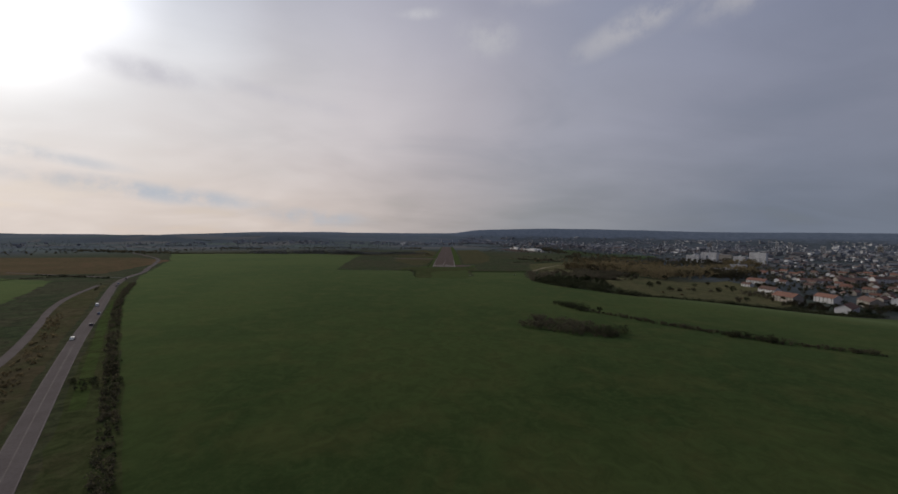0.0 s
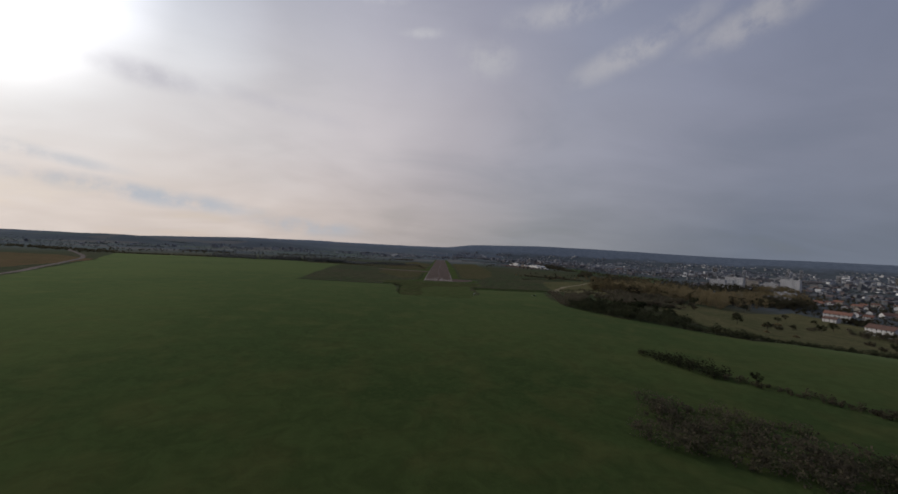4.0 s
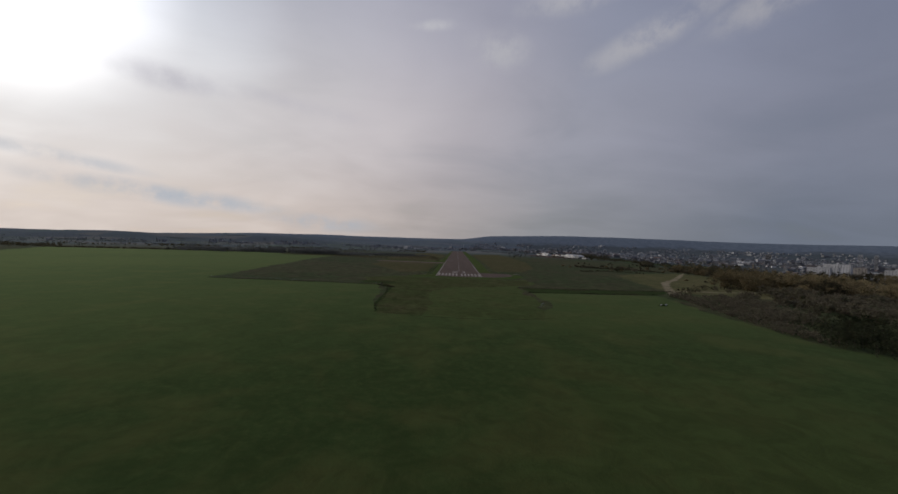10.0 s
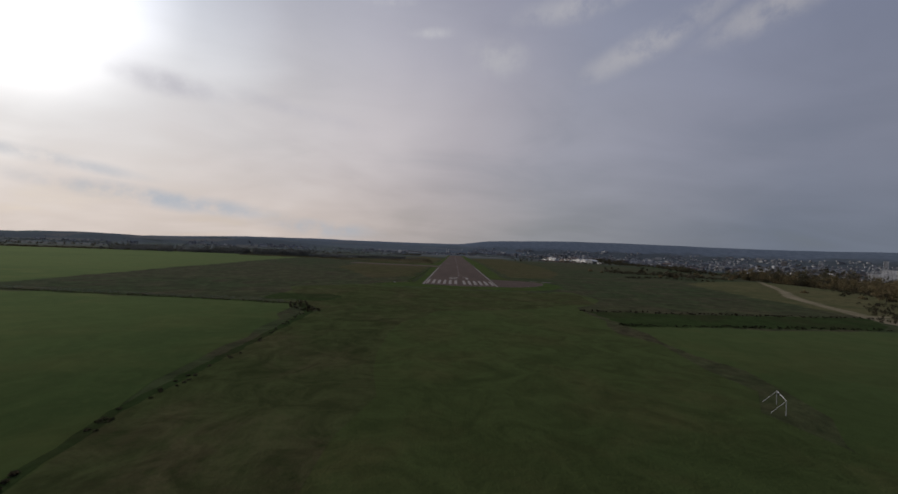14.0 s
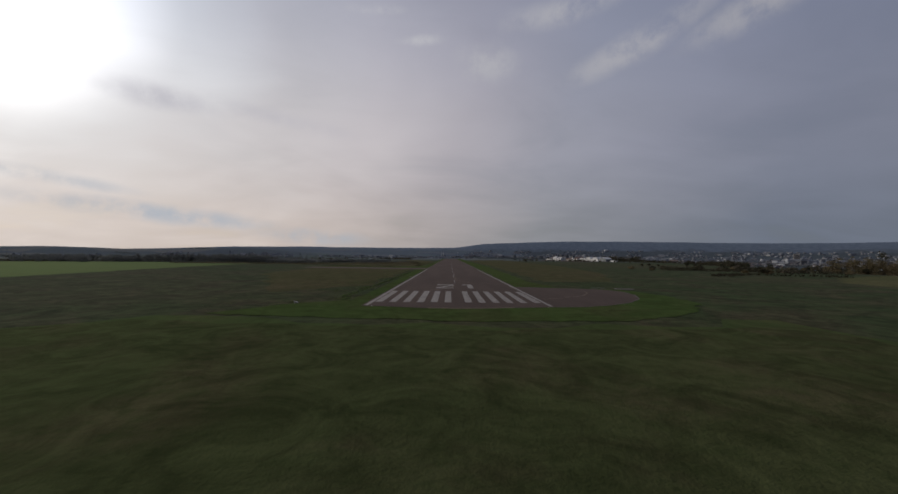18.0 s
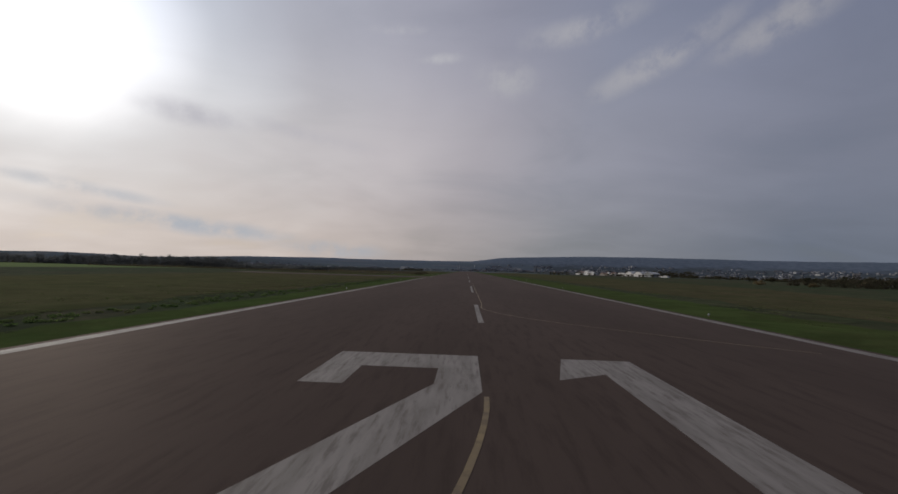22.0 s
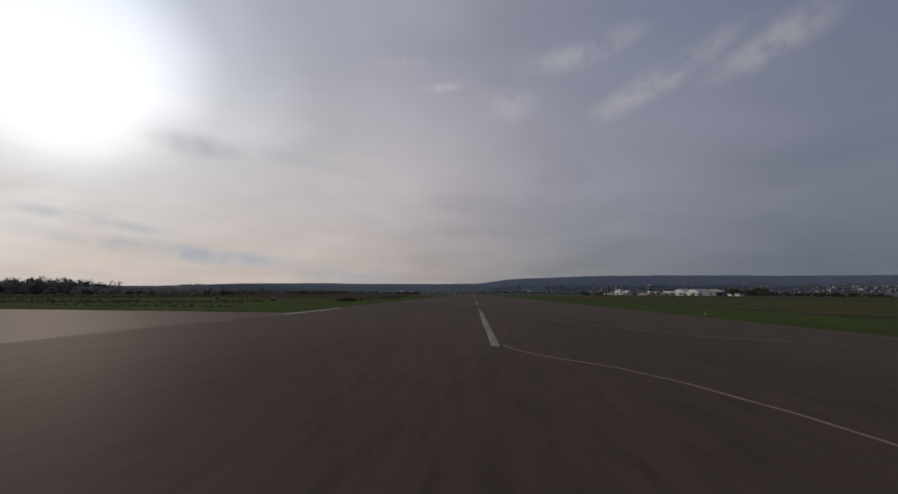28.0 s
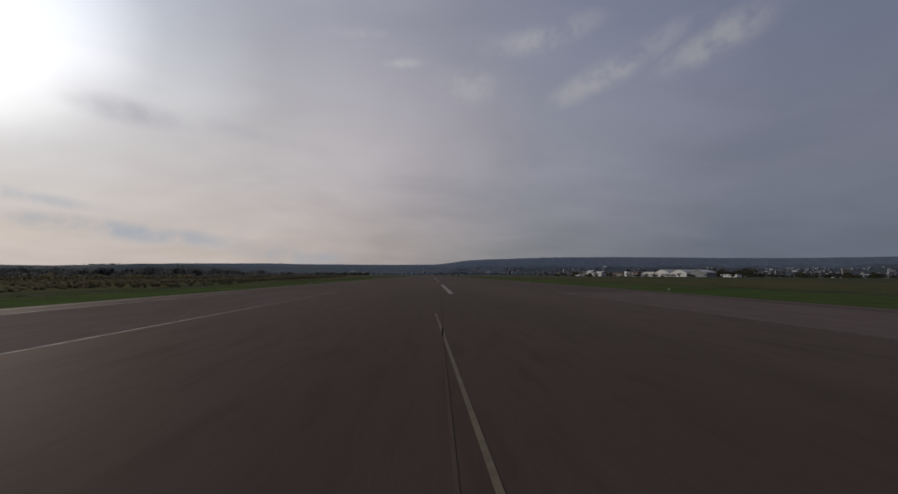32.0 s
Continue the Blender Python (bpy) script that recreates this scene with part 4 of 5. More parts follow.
part("aerial", tube("aerial", (3, 0, 13.1), (3, 0, 17), 0.06, 0.03, "dark"), tower)
setting("apron", prism("apron", [(300, 840), (402, 838), (338, 1230), (270, 1225)], -0.2, 0.08, "patch"), "pale asphalt apron before the hangars", "pavement")

# ---- trees and scrub ----
def limb_into(vs, fs, p, q, r0, r1, sides=5):
    p, q = Vector(p), Vector(q)
    t = (q - p).to_track_quat("Z", "Y").to_matrix()
    b = len(vs)
    for c, r in ((p, r0), (q, r1)):
        for i in range(sides):
            a = 2 * math.pi * i / sides
            vs.append(tuple(c + t @ Vector((r * math.cos(a), r * math.sin(a), 0))))
    for i in range(sides):
        j = (i + 1) % sides
        fs.append((b + i, b + j, b + sides + j, b + sides + i))


def leaves(vs, fs, rng, centre, radius, count, size, squash=0.8):
    """A loose clump of small leaves, thickest at its outside."""
    d = rng.normal(0, 1, (count, 3))
    d /= np.linalg.norm(d, axis=1)[:, None]
    c = d * radius * (rng.random((count, 1)) ** 0.4) * np.array([1, 1, squash]) + np.array(centre)
    u = rng.normal(0, 1, (count, 3)) * np.array([1, 1, 0.7])
    u /= np.linalg.norm(u, axis=1)[:, None]
    v = np.cross(u, rng.normal(0, 1, (count, 3)))
    v /= np.linalg.norm(v, axis=1)[:, None]
    s = size * rng.uniform(0.6, 1.4, (count, 1))
    for a, b, e, f in zip(c - u * s, c + v * s * 0.6, c + u * s, c - v * s * 0.6):
        i = len(vs)
        vs += [a, b, e, f]
        fs.append((i, i + 1, i + 2, i + 3))


def woody_kind(name, label, category, height, spread, material, seed, per, size, at, group, base, parts_names, low):
    rng = np.random.default_rng(seed)
    t = thing(name, label, category, at, group)
    vs, fs = [], []
    mid = (rng.uniform(-0.2, 0.2), rng.uniform(-0.2, 0.2), height * 0.45)
    top = (rng.uniform(-0.5, 0.5), rng.uniform(-0.5, 0.5), height * 0.88)
    limb_into(vs, fs, (0, 0, -0.2), mid, base, base * 0.6, 7)
    limb_into(vs, fs, mid, top, base * 0.6, base * 0.15)
    clumps = [(top, spread * 0.4)]
    for k in range(7):
        a = 2 * math.pi * (k + rng.random() * 0.6) / 7
        z = height * rng.uniform(low, 0.6)
        e = (spread * 0.75 * math.cos(a), spread * 0.75 * math.sin(a), z + height * rng.uniform(0.1, 0.3))
        limb_into(vs, fs, (0, 0, z), e, base * 0.35, base * 0.07, 4)
        clumps.append((e, spread * rng.uniform(0.3, 0.5)))
    for _ in range(7):
        a, rr = rng.uniform(0, 6.28), spread * rng.uniform(0.1, 0.7)
        clumps.append(((rr * math.cos(a), rr * math.sin(a), height * rng.uniform(low + 0.08, 0.9)), spread * rng.uniform(0.22, 0.42)))
    part(parts_names[0], mesh_of(parts_names[0], vs, fs, "bark"), t)
    lv, lf = [], []
    for c, rad in clumps:
        leaves(lv, lf, rng, c, rad, per, size)
    part(parts_names[1], mesh_of(parts_names[1], lv, lf, material), t)
    return t


def tree_kind(label, height, spread, material, seed, at, group, per=75):
    return woody_kind("tree", label, "tree", height, spread, material, seed, per, 0.34, at, group, 0.26, ("trunk", "crown"), 0.14)


def bush_kind(label, height, spread, material, seed, at, group, per=70):
    return woody_kind("bush", label, "bush", height, spread, material, seed, per, 0.24, at, group, 0.07, ("stem", "foliage"), 0.05)


PLANT = random.Random(11)
kinds = {
    "oak": [tree_kind("broad dark green tree in the scrub", 11, 4.6, "leaf", 1, pose(300, -165, 0), "trees of the scrub"),
            tree_kind("dense olive tree in the scrub", 9, 4.2, "thicket", 2, pose(330, -200, 0), "trees of the scrub")],
    "spring": [tree_kind("brown budding tree in spring wood", 12, 4.2, "spring", 3, pose(352, -30, 0), "trees of the wood", 60),
               tree_kind("tawny budding tree in spring wood", 10, 4.6, "spring", 4, pose(360, 10, 0), "trees of the wood", 60),
               tree_kind("dull green tree in spring wood", 11, 4.4, "thicket", 5, pose(345, 40, 0), "trees of the wood", 65)],
    "bush": [bush_kind("dark bare thicket bush", 3.6, 3.0, "hazel", 6, pose(190, -160, 0), "thicket bushes"),
             bush_kind("dense olive thicket bush", 3.0, 2.6, "thicket", 7, pose(215, -130, 0), "thicket bushes"),
             bush_kind("low brownish bramble bush", 2.0, 2.4, "spring", 8, pose(230, -100, 0), "thicket bushes")],
}


def plant(kind, x, y, s=1.0):
    src = PLANT.choice(kinds[kind])
    ob = copy_thing(src, pose(x, y, terrain(x, y), 0, 0, PLANT.uniform(0, 360)))
    k = s * PLANT.uniform(0.75, 1.25)
    ob.scale = (k * PLANT.uniform(0.9, 1.15), k, k * PLANT.uniform(0.85, 1.1))
    return ob


def along(points, gap, kind, jitter, s=1.0):
    for (x0, y0), (x1, y1) in zip(points, points[1:]):
        n = max(1, int(math.hypot(x1 - x0, y1 - y0) / gap))
        for i in range(n):
            f = (i + PLANT.random() * 0.7) / n
            plant(kind, x0 + (x1 - x0) * f + PLANT.uniform(-jitter, jitter), y0 + (y1 - y0) * f + PLANT.uniform(-jitter, jitter), s)


def area(x0, y0, x1, y1, count, kind, s=1.0):
    for _ in range(count):
        plant(kind, PLANT.uniform(x0, x1), PLANT.uniform(y0, y1), s)


def hedge(points, width, height, material, label, seed, dense=1.0, size=0.3, name="hedge", gap=0.0):
    """A ragged hedge or thicket along a line: leafy clumps and stems in one mesh."""
    rng = np.random.default_rng(seed)
    lv, lf, sv, sf = [], [], [], []
    for (x0, y0), (x1, y1) in zip(points, points[1:]):
        d = math.hypot(x1 - x0, y1 - y0)
        nx, ny = -(y1 - y0) / d, (x1 - x0) / d
        for _ in range(max(2, int(d * width * 0.16 * dense))):
            f, o = rng.random(), rng.uniform(-0.5, 0.5) * width
            x, y = x0 + (x1 - x0) * f + nx * o, y0 + (y1 - y0) * f + ny * o
            tall = 0.6 * noise.noise(Vector((x / 24, y / 24, seed))) + 0.6 * noise.noise(Vector((x / 9, y / 9, seed)))
            if tall < gap - 0.6:
                continue
            h = height * (0.72 + 0.95 * tall) * rng.uniform(0.65, 1.25)
            h = max(0.18, h)
            r = max(0.3, h * 0.5) * rng.uniform(0.8, 1.2)
            z = terrain(x, y)
            leaves(lv, lf, rng, (x, y, z + h * 0.52), r, 34, size * (0.7 + 0.12 * h), h * 0.5 / r)
            if h > 1.2:
                limb_into(sv, sf, (x, y, z - 0.1), (x + rng.uniform(-0.3, 0.3), y + rng.uniform(-0.3, 0.3), z + h * 0.8), 0.06, 0.02, 4)
    t = thing(name, label, name, pose(0, 0, 0), kind="stuff")
    tagged(part("foliage", mesh_of("foliage", lv, lf, material), t), kind="stuff")
    if sv:
        tagged(part("stem_growth", mesh_of("stem_growth", sv, sf, "bark"), t), kind="stuff")


def wood(rect, count, height, spread, material, label, seed, per=46):
    """A stand of trees too dense to tell apart, as one mesh of trunks and one of crowns."""
    rng = np.random.default_rng(seed)
    lv, lf, sv, sf = [], [], [], []
    x0, y0, x1, y1 = rect
    for _ in range(count):
        x, y = rng.uniform(x0, x1), rng.uniform(y0, y1)
        if noise.noise(Vector((x / 45, y / 45, seed))) < -0.25:
            continue
        h, r, z = height * rng.uniform(0.65, 1.2), spread * rng.uniform(0.7, 1.25), terrain(x, y)
        limb_into(sv, sf, (x, y, z - 0.2), (x + rng.uniform(-0.5, 0.5), y + rng.uniform(-0.5, 0.5), z + h * 0.8), 0.14, 0.03, 5)
        for k in range(6):
            a, q = rng.uniform(0, 6.28), r * rng.uniform(0.1, 0.75)
            c = (x + q * math.cos(a), y + q * math.sin(a), z + h * rng.uniform(0.14, 0.92))
            leaves(lv, lf, rng, c, r * rng.uniform(0.38, 0.62), per, 0.5)
    t = thing("wood", label, "wood", pose(0, 0, 0), kind="stuff")
    tagged(part("canopy", mesh_of("canopy", lv, lf, material), t), kind="stuff")
    tagged(part("trunk_growth", mesh_of("trunk_growth", sv, sf, "bark"), t), kind="stuff")


# thickets in the approach field
hedge([(62, -482), (80, -494), (98, -508), (116, -506)], 22, 5.2, "hazel", "dark bare thicket in the green field", 1, 1.2)
hedge([(70, -468), (94, -480), (108, -490)], 16, 4.4, "hazel", "brownish thicket in the green field", 2, 0.9)
hedge([(106, -514), (120, -503)], 14, 6.0, "leaf", "dark bushes at the end of the thicket", 36, 1.4)
hedge([(109, -400), (117, -420), (124, -436)], 9, 5.6, "leaf", "dark hedge across the green field", 3, 1.8)
hedge([(124, -436), (134, -445), (145, -456)], 6, 3.2, "thicket", "gappy dark hedge across the green field", 37, 1.4)
hedge([(145, -456), (164, -482), (205, -524), (245, -548)], 7, 2.8, "thicket", "low brown hedge across the green field", 4, 1.8)
hedge([(186, -508), (206, -524)], 11, 5.0, "leaf", "clump of dark bushes in the hedge", 5, 1.2)
# hedge along the field's east side and the thicket behind it
hedge([(152, -102), (148, -138), (142, -172), (136, -204), (134, -226)], 14, 3.0, "hazel", "bare reddish scrub along the field edge", 6, 1.3, gap=0.05)
hedge([(134, -228), (160, -280), (196, -322), (218, -342)], 18, 7.5, "leaf", "broad dark thicket beside the green field", 7, 1.0)
hedge([(146, -206), (166, -236), (190, -268), (206, -292)], 34, 7.4, "leaf", "broad dark thicket of bushes", 8, 0.9)
hedge([(184, -100), (168, -146), (154, -192)], 26, 4.8, "hazel", "bare reddish brown thicket on the valley edge", 31, 1.5, gap=-1)
hedge([(214, -340), (261, -350), (334, -354), (420, -356), (480, -350)], 11, 5.0, "leaf", "long dark hedge beside the green field", 9, 1.3)
wood((150, -262, 222, -196), 40, 7.5, 3.4, "leaf", "dark trees in the thicket", 51)
# ditches north of the field
hedge([(47, -108), (92, -102), (140, -96)], 4, 0.5, "leaf", "dark ditch grown with low bushes", 10, 3.0, 0.2, gap=-1)
hedge([(44, -82), (110, -76), (164, -70)], 4, 0.7, "thicket", "low dark line of ditch growth", 11, 2.0, 0.2)
hedge([(-59, -94), (-47, -108)], 6, 1.9, "thicket", "clump of bushes at the ditch corner", 12, 1.8, 0.25)
hedge([(-192, -86), (-120, -88), (-58, -92)], 2.4, 0.55, "thicket", "dark ditch line across the fields", 13, 3.0, 0.16)
hedge([(-50, -108), (-44, -150), (-43, -178), (-39, -198)], 1.6, 0.3, "thicket", "dark ditch growth along the field", 14, 2.5, 0.16)
# scrub round the sandy track
hedge([(162, -84), (185, -60), (215, -30)], 14, 2.0, "thicket", "low brown scrub beside the sandy track", 16, 0.5)
hedge([(215, -25), (250, -30), (280, -70)], 22, 2.4, "thicket", "broken scrub beside the sandy track", 18, 0.4, gap=0.35)
hedge([(200, 268), (255, 245), (305, 200)], 24, 4.2, "thicket", "dark thicket on the heath", 19, 0.7)
hedge([(170, 150), (205, 178), (260, 150)], 14, 2.2, "thicket", "low thicket on the heath", 20, 0.5, gap=0.2)
hedge([(310, 90), (320, 40), (330, 0)], 26, 3.4, "thicket", "dark scrub along the valley edge", 32, 0.5, gap=0.15)
area(215, -120, 300, -40, 22, "bush", 0.8)
area(250, -40, 320, 60, 20, "bush", 0.8)
area(180, 180, 400, 330, 34, "bush", 1.3)
plant("oak", 134, -441, 0.5)
for x, y in ((277, -256), (300, -262), (350, -235), (318, -205), (400, -215), (440, -190), (372, -300), (290, -180), (460, -230), (395, -170)):
    plant("oak", x, y, 0.8)
area(265, -300, 420, -160, 12, "bush", 1.1)
area(220, 260, 460, 420, 22, "oak", 0.5)
# the brown spring wood on the slope before the flats
for k, (x, y) in enumerate([(275, -95), (345, -45), (415, 5), (490, 50), (565, 90), (640, 150), (720, 210)]):
    wood((max(x, 322), max(y, -118), x + 140, y + 130), 80, 19 if k < 4 else 15, 5.6, "spring", "brown budding spring wood on the slope", 60 + k)
for k, (x, y) in enumerate([(330, 90), (430, 190), (540, 290), (660, 380)]):
    wood((x, y, x + 170, y + 180), 90, 13, 5.2, "thicket" if k % 2 else "spring", "mixed wood on the valley slope", 70 + k)
for k, rect in enumerate([(590, 30, 650, 84), (690, 130, 750, 185), (790, 430, 900, 515), (900, 400, 1010, 470), (960, 500, 1060, 560)]):
    wood(rect, 120, 19, 5.0, "spring" if k % 2 else "thicket", "brown trees in front of the flats", 90 + k)
for k, rect in enumerate([(330, 0, 400, 130), (340, 120, 430, 240)]):
    wood(rect, 60, 12, 5.0, "spring", "tawny budding trees on the valley edge", 100 + k)
for k, rect in enumerate([(420, -320, 470, -275), (440, -250, 480, -205), (500, -235, 520, -160), (495, -320, 560, -300), (540, -130, 570, -95)]):
    wood(rect, 26, 8, 3.6, "hazel" if k % 2 else "thicket", "bare garden trees before the houses", 110 + k)
wood((198, -196, 268, -104), 190, 6.0, 3.8, "hazel", "low bare brown wood behind the thicket", 55)
wood((232, -128, 330, -66), 150, 7.5, 4.0, "hazel", "bare brown wood beyond the thicket", 52)
wood((240, -46, 335, -6), 130, 16, 5.4, "spring", "brown budding wood beyond the pasture", 53)
wood((296, -8, 350, 60), 90, 11, 4.6, "spring", "tawny budding wood beyond the pasture", 54)
wood((340, 60, 430, 230), 60, 20, 5.4, "thicket", "tall olive trees at the crest of the wood", 120)
wood((430, 160, 560, 330), 80, 22, 5.6, "spring", "tall brown trees behind the crest of the wood", 121)
wood((560, 640, 900, 900), 120, 9, 4.2, "thicket", "dark wood beyond the airfield", 80)
along([(262, -92), (350, -55), (430, 0), (520, 45), (610, 100), (700, 190)], 6.5, "spring", 9, 1.2)
along([(262, -80), (330, 20), (390, 120)], 9, "spring", 10, 1.1)
# gardens by the houses and the road's tree rows
along([(440, -352), (500, -330), (560, -316)], 8, "oak", 5, 0.8)
hedge([(400, -330), (440, -300), (470, -350)], 14, 4.2, "leaf", "garden trees by the houses", 21, 0.6)
area(440, -320, 640, -120, 26, "oak", 0.7)
hedge([(-60, -675), (-115, -612), (-160, -562), (-200, -516), (-256, -452), (-300, -398), (-372, -300)], 5, 2.8, "thicket", "dark tree row beside the road", 22, 1.8, gap=0.05)
hedge([(-133, -603), (-142, -594)], 8, 3.2, "leaf", "clump of bushes beside the road", 23, 1.2)
hedge([(-120, -605), (-150, -571)], 5, 3.4, "leaf", "clump of dark bushes in the tree row", 57, 0.9, gap=0.2)
hedge([(-440, -258), (-490, -248), (-560, -236)], 6, 3.0, "leaf", "dark hedge along the side road", 42, 1.2, gap=0.1)
hedge([(-486, -226), (-520, -262), (-545, -295)], 5, 2.4, "thicket", "dark hedge below the ploughed field", 43, 1.2, gap=0.1)
hedge([(-342, -384), (-372, -345), (-404, -308)], 3, 1.6, "thicket", "row of dark bushes beside the slip road", 44, 1.2, gap=0.45)
hedge([(-150, -622), (-200, -560), (-236, -520), (-280, -474)], 8, 1.8, "spring", "brown bushes between the two roads", 24, 0.7, gap=0.3)
# scrub and trees west of the roll-out
wood((-470, 440, -330, 540), 230, 11.5, 4.6, "bare", "dark bare trees beyond the heath", 47, 40)
wood((-335, 440, -265, 500), 120, 10.5, 4.2, "bare", "dark bare trees at the end of the tree line", 56, 40)
wood((-270, 440, -190, 520), 150, 5.2, 4.0, "bare", "dark tree line west of the runway", 46, 40)
wood((-210, 500, -110, 600), 170, 3.6, 3.4, "bare", "low bare trees west of the runway", 45, 40)
wood((-620, 400, -450, 520), 200, 9.5, 4.6, "bare", "dark trees west of the airfield", 48, 40)
hedge([(-640, 420), (-470, 448), (-330, 446), (-210, 490), (-120, 590)], 26, 3.0, "bare", "dense undergrowth along the dark tree line", 29, 0.55, 0.42)
hedge([(-150, 470), (-104, 520), (-84, 640)], 26, 2.0, "bare", "low dark scrub along the heath", 25, 0.9, gap=0.1)
hedge([(-37, 332), (-40, 347)], 7, 1.1, "thicket", "low dark scrub beside the mown strip", 28, 2.2, 0.2, gap=-1)
hedge([(-82, 296), (-62, 291), (-40, 288)], 7, 0.5, "tussock", "ragged tussocks beyond the taxiway", 39, 1.8, 0.14, "grass_tussocks", gap=0.1)
hedge([(-140, 320), (-100, 318), (-60, 330)], 34, 0.4, "weeds", "dry brown weeds beyond the taxiway", 40, 1.0, 0.18, gap=-0.1)
hedge([(-360, 396), (-210, 398), (-128, 430), (-96, 520), (-82, 640)], 34, 1.5, "weeds", "olive brown scrub across the heath", 41, 0.75, 0.34, gap=-1)
hedge([(-44, 398), (-54, 470), (-70, 610)], 16, 0.6, "weeds", "dry dark scrub beside the runway", 26, 1.3, 0.18, gap=0.0)
hedge([(-70, 372), (-88, 470), (-96, 620)], 60, 0.4, "weeds", "dry brown weeds beside the runway", 35, 1.2, 0.2, gap=-1)
hedge([(-150, 366), (-190, 400), (-210, 460)], 60, 0.45, "weeds", "dry brown weeds on the heath", 27, 0.8, 0.2, gap=-1)
hedge([(-29.5, 8), (-32.5, 20), (-33.4, 44), (-32, 62), (-31, 110), (-31, 180)], 3.2, 0.26, "tussock", "ragged tussocks along the mown strip", 38, 4.0, 0.12, "grass_tussocks", gap=-0.05)
wood((448, 900, 520, 1130), 150, 14, 5.0, "thicket", "dark trees behind the hangars", 58)
hedge([(380, 400), (425, 470), (462, 540), (492, 620), (500, 700)], 18, 8.0, "thicket", "dark tree row along the valley edge", 59, 0.8, 0.42, gap=-0.1)
along([(440, 862), (452, 905)], 14, "oak", 2, 0.7)
for x, y in ((350, 1240), (378, 1110), (362, 1252), (412, 1030), (440, 985), (448, 930)):
    plant("oak", x, y, 1.1)


def far_woods():
    """Woods and hedges of the middle distance, as loose crowns of leaf clumps."""
    rng = np.random.default_rng(5)
    spots = []

    def band(n, az0, az1, r0, r1, k=1.0):
        az = np.radians(rng.uniform(az0, az1, n))
        r = rng.uniform(r0, r1, n)
        spots.extend(zip(CX + r * np.sin(az), CY + r * np.cos(az), [k] * n))

    def row(n, x0, y0, x1, y1, wob, k=1.0):
        f = rng.random(n)
        spots.extend(zip(x0 + (x1 - x0) * f + rng.normal(0, wob, n), y0 + (y1 - y0) * f + rng.normal(0, wob, n), [k] * n))

    row(520, -273, 545, -820, 350, 12, 0.45)
    row(300, -820, 350, -1300, 480, 18)
    row(90, -293, 545, -420, 1500, 22, 0.5)
    row(200, 90, 1530, 420, 1480, 25)
    row(160, 470, 700, 500, 1160, 14)
    row(220, 470, 1180, 830, 1260, 14)
    row(160, 800, 820, 600, 630, 12)
    band(700, -75, -4, 1150, 1900)
    band(1000, -70, 0, 1900, 2700)
    band(350, 3, 40, 1500, 2100)
    band(1300, 8, 78, 1000, 2400)
    band(1500, 1, 78, 2400, 3300)
    band(1500, 40, 85, 700, 1500)
    for k in range(26):     # small woods
        az, r = math.radians(rng.uniform(-70, 70)), rng.uniform(1300, 3000)
        x, y = CX + r * math.sin(az), CY + r * math.cos(az)
        row(70, x - rng.uniform(30, 120), y + rng.uniform(-40, 40), x + rng.uniform(30, 120), y + rng.uniform(-40, 40), 12)
    near, away = ([], []), ([], [])
    for x, y, k_ in spots:
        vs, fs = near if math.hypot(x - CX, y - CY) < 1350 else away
        if (abs(x) < 75 and y < 1500) or (abs(x) < 120 and y < 2700):
            continue
        z = terrain(x, y)
        hgt, rad = k_ * rng.uniform(3, 7.5), rng.uniform(2.2, 4.2)
        k = 18
        d = rng.normal(0, 1, (k, 3))
        d /= np.linalg.norm(d, axis=1)[:, None]
        c = d * np.array([rad, rad, hgt * 0.45]) * (rng.random((k, 1)) ** 0.35) + np.array([x, y, z + hgt * 0.45])
        u = rng.normal(0, 1, (k, 3))
        u /= np.linalg.norm(u, axis=1)[:, None]
        v = np.cross(u, rng.normal(0, 1, (k, 3)))
        v /= np.linalg.norm(v, axis=1)[:, None]
        s = (0.5 + 0.5 * k_) * rng.uniform(0.8, 1.9, (k, 1))
        for a, b, e in zip(c - u * s, c + v * s, c + u * s):
            i = len(vs)
            vs += [a, b, e]
            fs.append((i, i + 1, i + 2))
    tagged(new("field_trees", mesh_of("field_trees", *near, "thicket")), "dark tree rows along the far field edges", "trees", kind="stuff")
    tagged(new("distant_trees", mesh_of("distant_trees", *away, "farwood")), "distant woods and tree rows with haze in their colour", "trees", kind="stuff")


far_woods()


def grass_tufts():
    """Rough grass beside the runway: short blades in drifts."""
    rng = np.random.default_rng(9)
    n = 26000
    side = rng.choice([-1, 1], n, p=[0.62, 0.38])
    x = side * (26.5 + rng.gamma(1.5, 9, n))
    y = rng.uniform(-10, 560, n)
    vs, fs = [], []
    for a, b in zip(x, y):
        c = noise.noise(Vector((a / 7, b / 11, 0)))
        if c < 0.0 or (a > 0 and b < 62) or (-142 < a < -23 and 236 < b < 304):
            continue
        h0 = (0.05 + 0.14 * c) * (0.7 + 0.6 * rng.random()) * (1.0 if abs(a) > 31 else 0.55)
        for _ in range(3):
            t, ww = rng.uniform(0, 6.28), rng.uniform(0.08, 0.2)
            ox, oy = rng.normal(0, 0.25, 2)
            lx, ly = rng.normal(0, 0.25, 2)
            i = len(vs)
